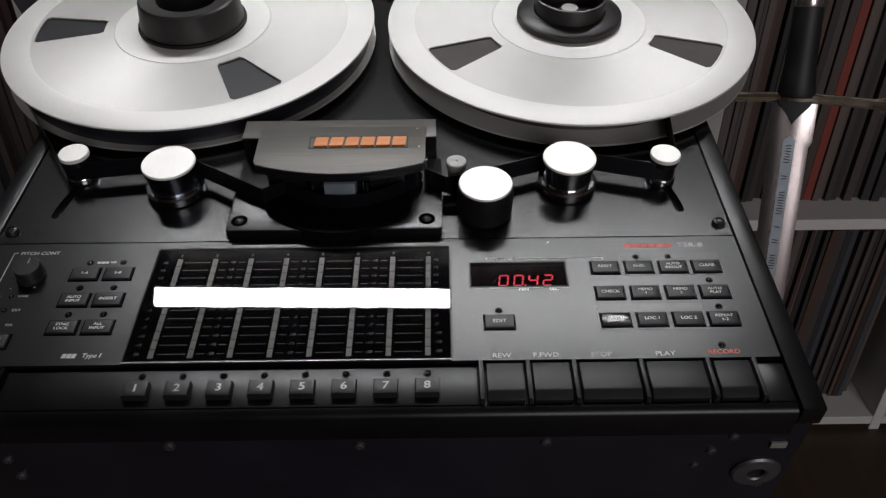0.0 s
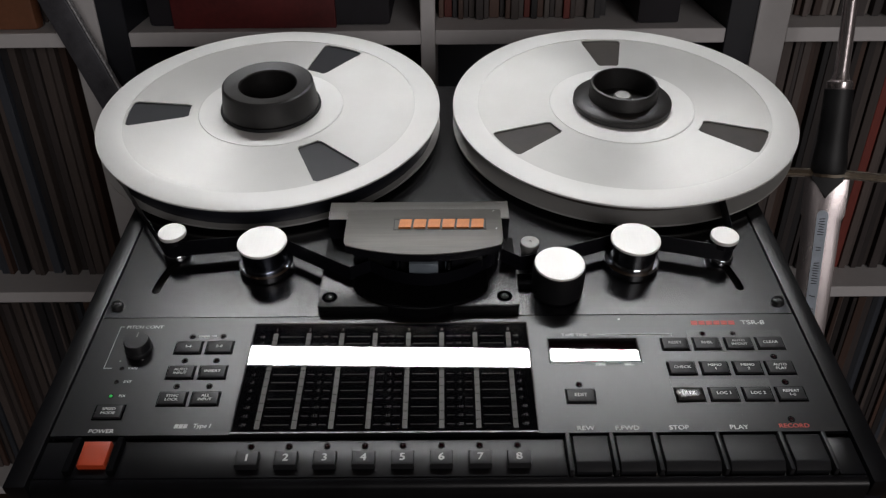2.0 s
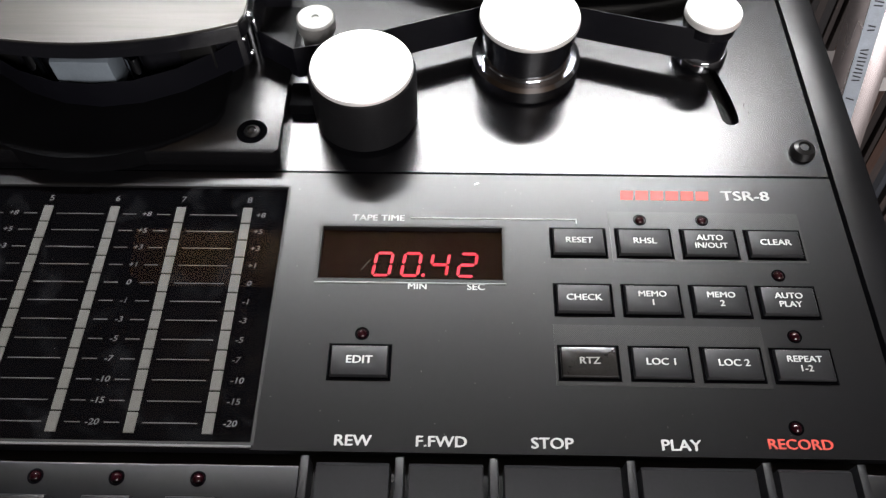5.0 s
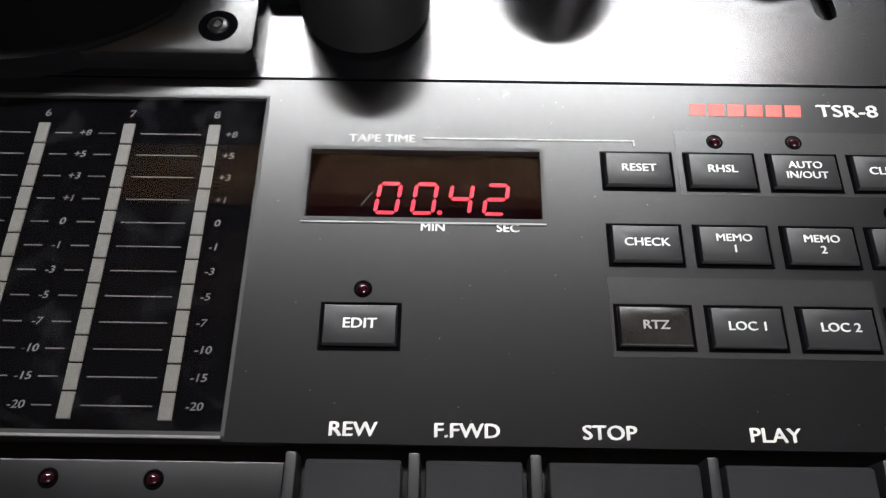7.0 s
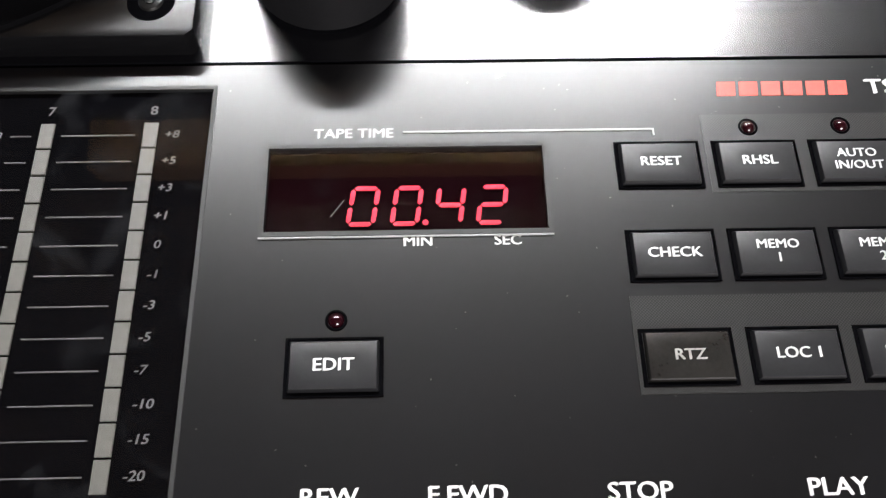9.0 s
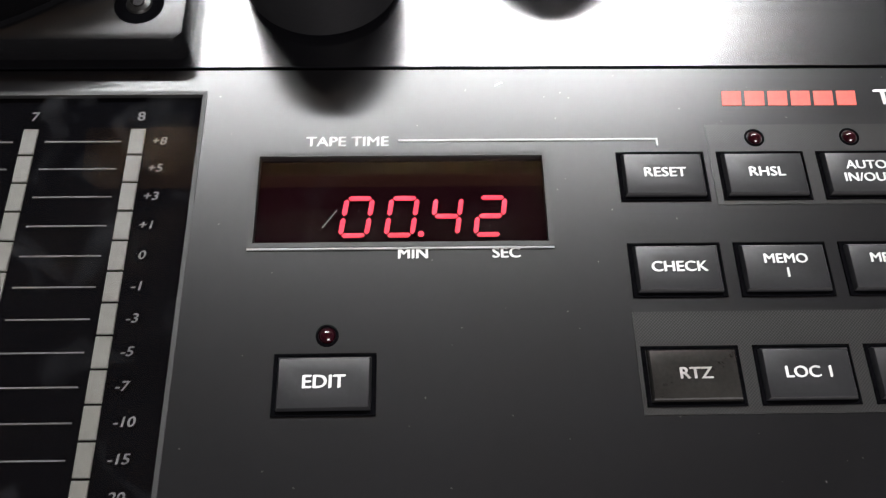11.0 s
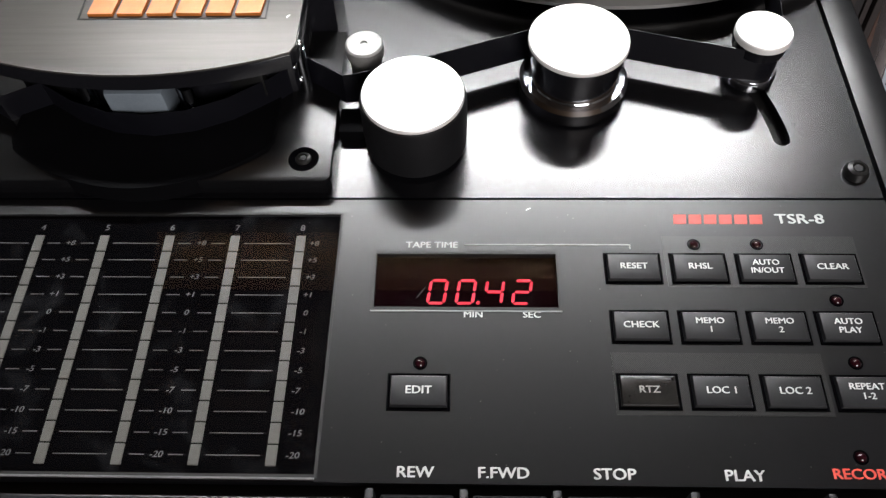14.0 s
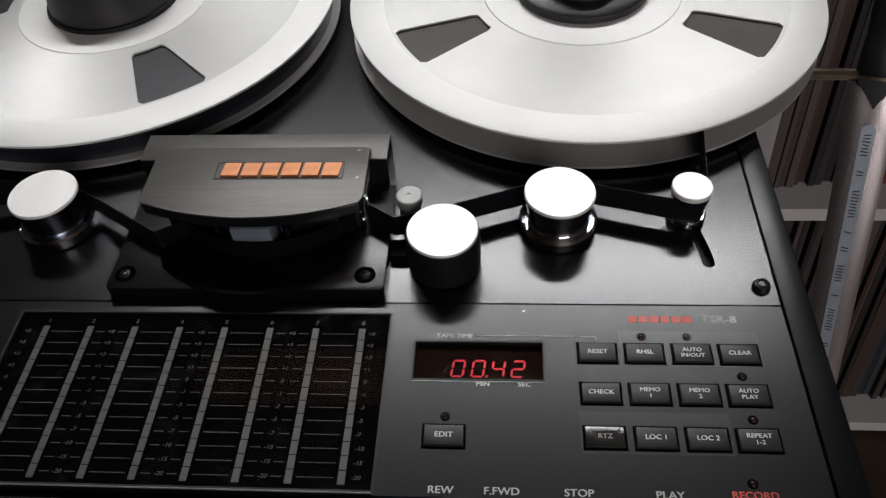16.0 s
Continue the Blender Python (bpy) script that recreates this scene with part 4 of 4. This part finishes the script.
def sleeve(x, y, z, thick, mat, lean):
    k = (round(thick, 4), mat.name)
    m = pose(x, y, z, 0, lean, 0)
    if k not in sleeve_mesh:
        sleeve_mesh[k] = link("record_sleeve", box(-thick / 2, thick / 2, 0, 0.315, 0, 0.315, 0.0005, seg=1), mat, m=m, smooth=False)
        ob = sleeve_mesh[k]
    else:
        ob = new("record_sleeve", sleeve_mesh[k].data)
        ob.matrix_basis = m
    return tagged(ob, "thin worn card record sleeve standing on a shelf", "record", "records on the shelf")


rng = random.Random(7)


def fill(x0, x1, z, end=1.0, lean=0.0, colours=(0, 0, 0, 1, 1, 2, 2, 4, 5, 3)):
    """A row of records from x0 to x1 on the board whose middle is at z."""
    x = x0 + 0.004 + 0.315 * max(math.sin(radians(-lean)), 0)
    stop = x0 + (x1 - x0) * end - 0.315 * max(math.sin(radians(lean)), 0)
    while x < stop - 0.006:
        t = rng.choice((0.0055, 0.0070, 0.0085, 0.0110))
        tilt = lean + rng.uniform(-0.25, 0.25)
        lift = 0.5 * t * abs(math.sin(radians(tilt)))
        sleeve(x + t / 2, YF + 0.045 + rng.uniform(-0.004, 0.010), z + 0.0085 + lift, t, M_SLEEVES[rng.choice(colours)], tilt)
        x += t + 0.0004 + rng.uniform(0, 0.0006)


for z in (0.384, 0.726, 0.020):
    fill(-0.748, -0.413, z, 0.97 if z != 0.384 else 0.9, 0, (0, 1, 0, 1, 2, 2, 4, 0, 1, 5) if z > 0.5 else (1, 0, 2, 1, 4, 0, 1, 5))
for z in (0.384, 0.020):
    fill(0.376, 0.708, z, 0.97, 0.6, (0, 1, 2, 6, 4, 1, 1, 0, 2, 5, 0, 4))
fill(0.376, 0.708, 0.726, 0.95, 1.5, (0, 1, 7, 3, 4, 1))
fill(0.724, 1.056, 0.384, 0.95, 0, (0, 1, 2, 4, 0))
fill(-0.0103, 0.309, 0.726, 0.62, 0, (4, 1, 0, 3, 6, 2))
tagged(link("storage_box", box(-0.330, -0.060, YF + 0.02, YF + 0.30, 0.7345, 0.955, 0.006), M_DARKBOX), "black fabric storage box on the shelf", "box")
tagged(link("red_folder", box(-0.300, -0.120, YF + 0.012, YF + 0.0195, 0.7345, 0.94, 0.001), M_REDBOX), "dark red card folder leaning on a black box", "folder")
tagged(link("storage_box", box(0.215, 0.262, YF + 0.02, YF + 0.25, 0.7345, 0.93, 0.004), M_DARKBOX), "narrow black box on the shelf", "box")
tagged(link("leather_case", box(-0.740, -0.450, YF + 0.01, YF + 0.03, 0.7345, 0.95, 0.006), M_CARDBOX), "brown leather case on the shelf", "case")


# ---- a replica sword standing point down, and a metal bar behind the recorder ----
def blade_outline(zs):
    """Half widths of the blade at heights below the guard."""
    return [(0.0205 if z > -0.040 else 0.0180 - 0.004 * (-z - 0.04) / 0.5 if z > -0.56 else max(0.0138 * (0.62 + z) / 0.06, 0.0004)) for z in zs]


SWORD = pose(0.3830, 0.3300, 0.6235, -17, 1.5, 0) @ pose(0, 0, 0, 0, 0, -20)
sword = thing("sword", SWORD, "polished steel replica sword with black grip, standing point down", "sword")
zs = [0.0, -0.010, -0.036, -0.042, -0.10, -0.20, -0.30, -0.40, -0.50, -0.56, -0.60, -0.618]
bm = bmesh.new()
rings = []
for z, w in zip(zs, blade_outline(zs)):
    t = 0.0040 if z > -0.56 else 0.0015
    rings.append([bm.verts.new(p) for p in ((-w, 0, z), (-w * 0.5, -t, z), (0, -t * 0.8, z), (w * 0.5, -t, z), (w, 0, z), (w * 0.5, t, z), (0, t * 0.8, z), (-w * 0.5, t, z))])
for a, b in zip(rings, rings[1:]):
    for k in range(8):
        bm.faces.new((a[k], a[(k + 1) % 8], b[(k + 1) % 8], b[k]))
bm.faces.new(rings[0])
bm.faces.new(rings[-1][::-1])
blade = part("blade", bm, M_BLADE, sword)
part("fuller", prism([(-0.0052 * math.cos(a), -0.037 + 0.0052 * math.sin(a)) for a in [math.pi * i / 8 for i in range(9)]] + [(0.0040, -0.40), (-0.0040, -0.40)], 0.0030, 0.0042), M_FULLER, blade, "etched grey groove", m=pose(0, 0, 0, 90, 0, 0))
bm = bmesh.new()
zz = -0.040
for n in (7, 2, 9, 1, 2, 6, 1, 8, 2, 7):
    for i in range(n):
        w = rng.uniform(0.0022, 0.0030)
        k = rng.uniform(-0.0006, 0.0006)
        prism([(-w, zz + k), (w, zz - k), (w, zz - k - 0.0010), (-w, zz + k - 0.0010)], 0.0041, 0.00435, bm=bm)
        zz -= 0.0027
    zz -= 0.011
tagged(part("etching", bm, M_ETCH, blade, m=pose(0, 0, 0, 90, 0, 0)), kind="stuff")
part("rain_guard", prism([(-0.0150, 0.004), (-0.0140, -0.002), (-0.0070, -0.008), (0.0, -0.020), (0.0070, -0.008), (0.0140, -0.002), (0.0150, 0.004)], -0.005, 0.005, 0.001), M_LEATHER, sword, "black leather rain guard", m=pose(0, 0, 0, 90, 0, 0))
gs = bmesh.new()
prof = []
for i in range(25):
    s = -1 + 2 * i / 24
    prof.append((s * 0.082, 0.004 * (1 - abs(s)) + 0.002, 0.0048 + 0.0022 * (abs(s) > 0.9) + 0.0018 * (abs(s) < 0.12)))
rings = []
for x, z, r in prof:
    rings.append([gs.verts.new((x, r * 1.2 * math.cos(2 * math.pi * k / 10), z + r * math.sin(2 * math.pi * k / 10))) for k in range(10)])
for a, b in zip(rings, rings[1:]):
    for k in range(10):
        gs.faces.new((a[k], a[(k + 1) % 10], b[(k + 1) % 10], b[k]))
gs.faces.new(rings[0])
gs.faces.new(rings[-1][::-1])
guard = part("cross_guard", gs, M_BRASS, sword, "aged silver cross guard with flared ends")
for sx in (-1, 1):
    part("finial", lathe([(0, -0.010), (0.006, -0.006), (0.010, 0.0), (0.006, 0.006), (0, 0.010)], 4), M_BRASS, guard, m=pose(sx * 0.086, 0, 0.002))
part("grip", lathe([(0.0155, 0.006), (0.0170, 0.010), (0.0150, 0.030), (0.0140, 0.038), (0.0144, 0.040), (0.0138, 0.048), (0.0142, 0.050), (0.0136, 0.060), (0.0140, 0.062), (0.0134, 0.074), (0.0132, 0.088), (0, 0.088)], 24), M_LEATHER, sword, "black leather-wrapped grip")
part("pommel", lathe([(0.0115, 0.088), (0.0120, 0.090), (0.0120, 0.095), (0.0085, 0.097), (0.0068, 0.105), (0.0066, 0.240), (0.014, 0.250), (0.016, 0.262), (0.010, 0.276), (0, 0.280)], 24), M_BLADE, sword, "polished steel upper hilt")

A, B = Vector((-0.435, 0.452, 0.86)), Vector((-0.135, 0.43, 0.012))
axis = (A - B).normalized()
bar_m = Matrix.Translation(B) @ Vector((0, 0, 1)).rotation_difference(axis).to_matrix().to_4x4()
L = (A - B).length
bar = thing("metal_bar", bar_m, "worn grey flat metal bar leaning against the shelf", "metal bar")
part("bar_body", box(-0.014, 0.014, -0.004, 0.004, 0, L, 0.0015), M_BAR, bar)
part("bar_edge", box(0.0142, 0.0165, -0.0035, 0.0035, 0.001, L - 0.001, 0.0008), M_BAREDGE, bar, "bare chipped metal edge")
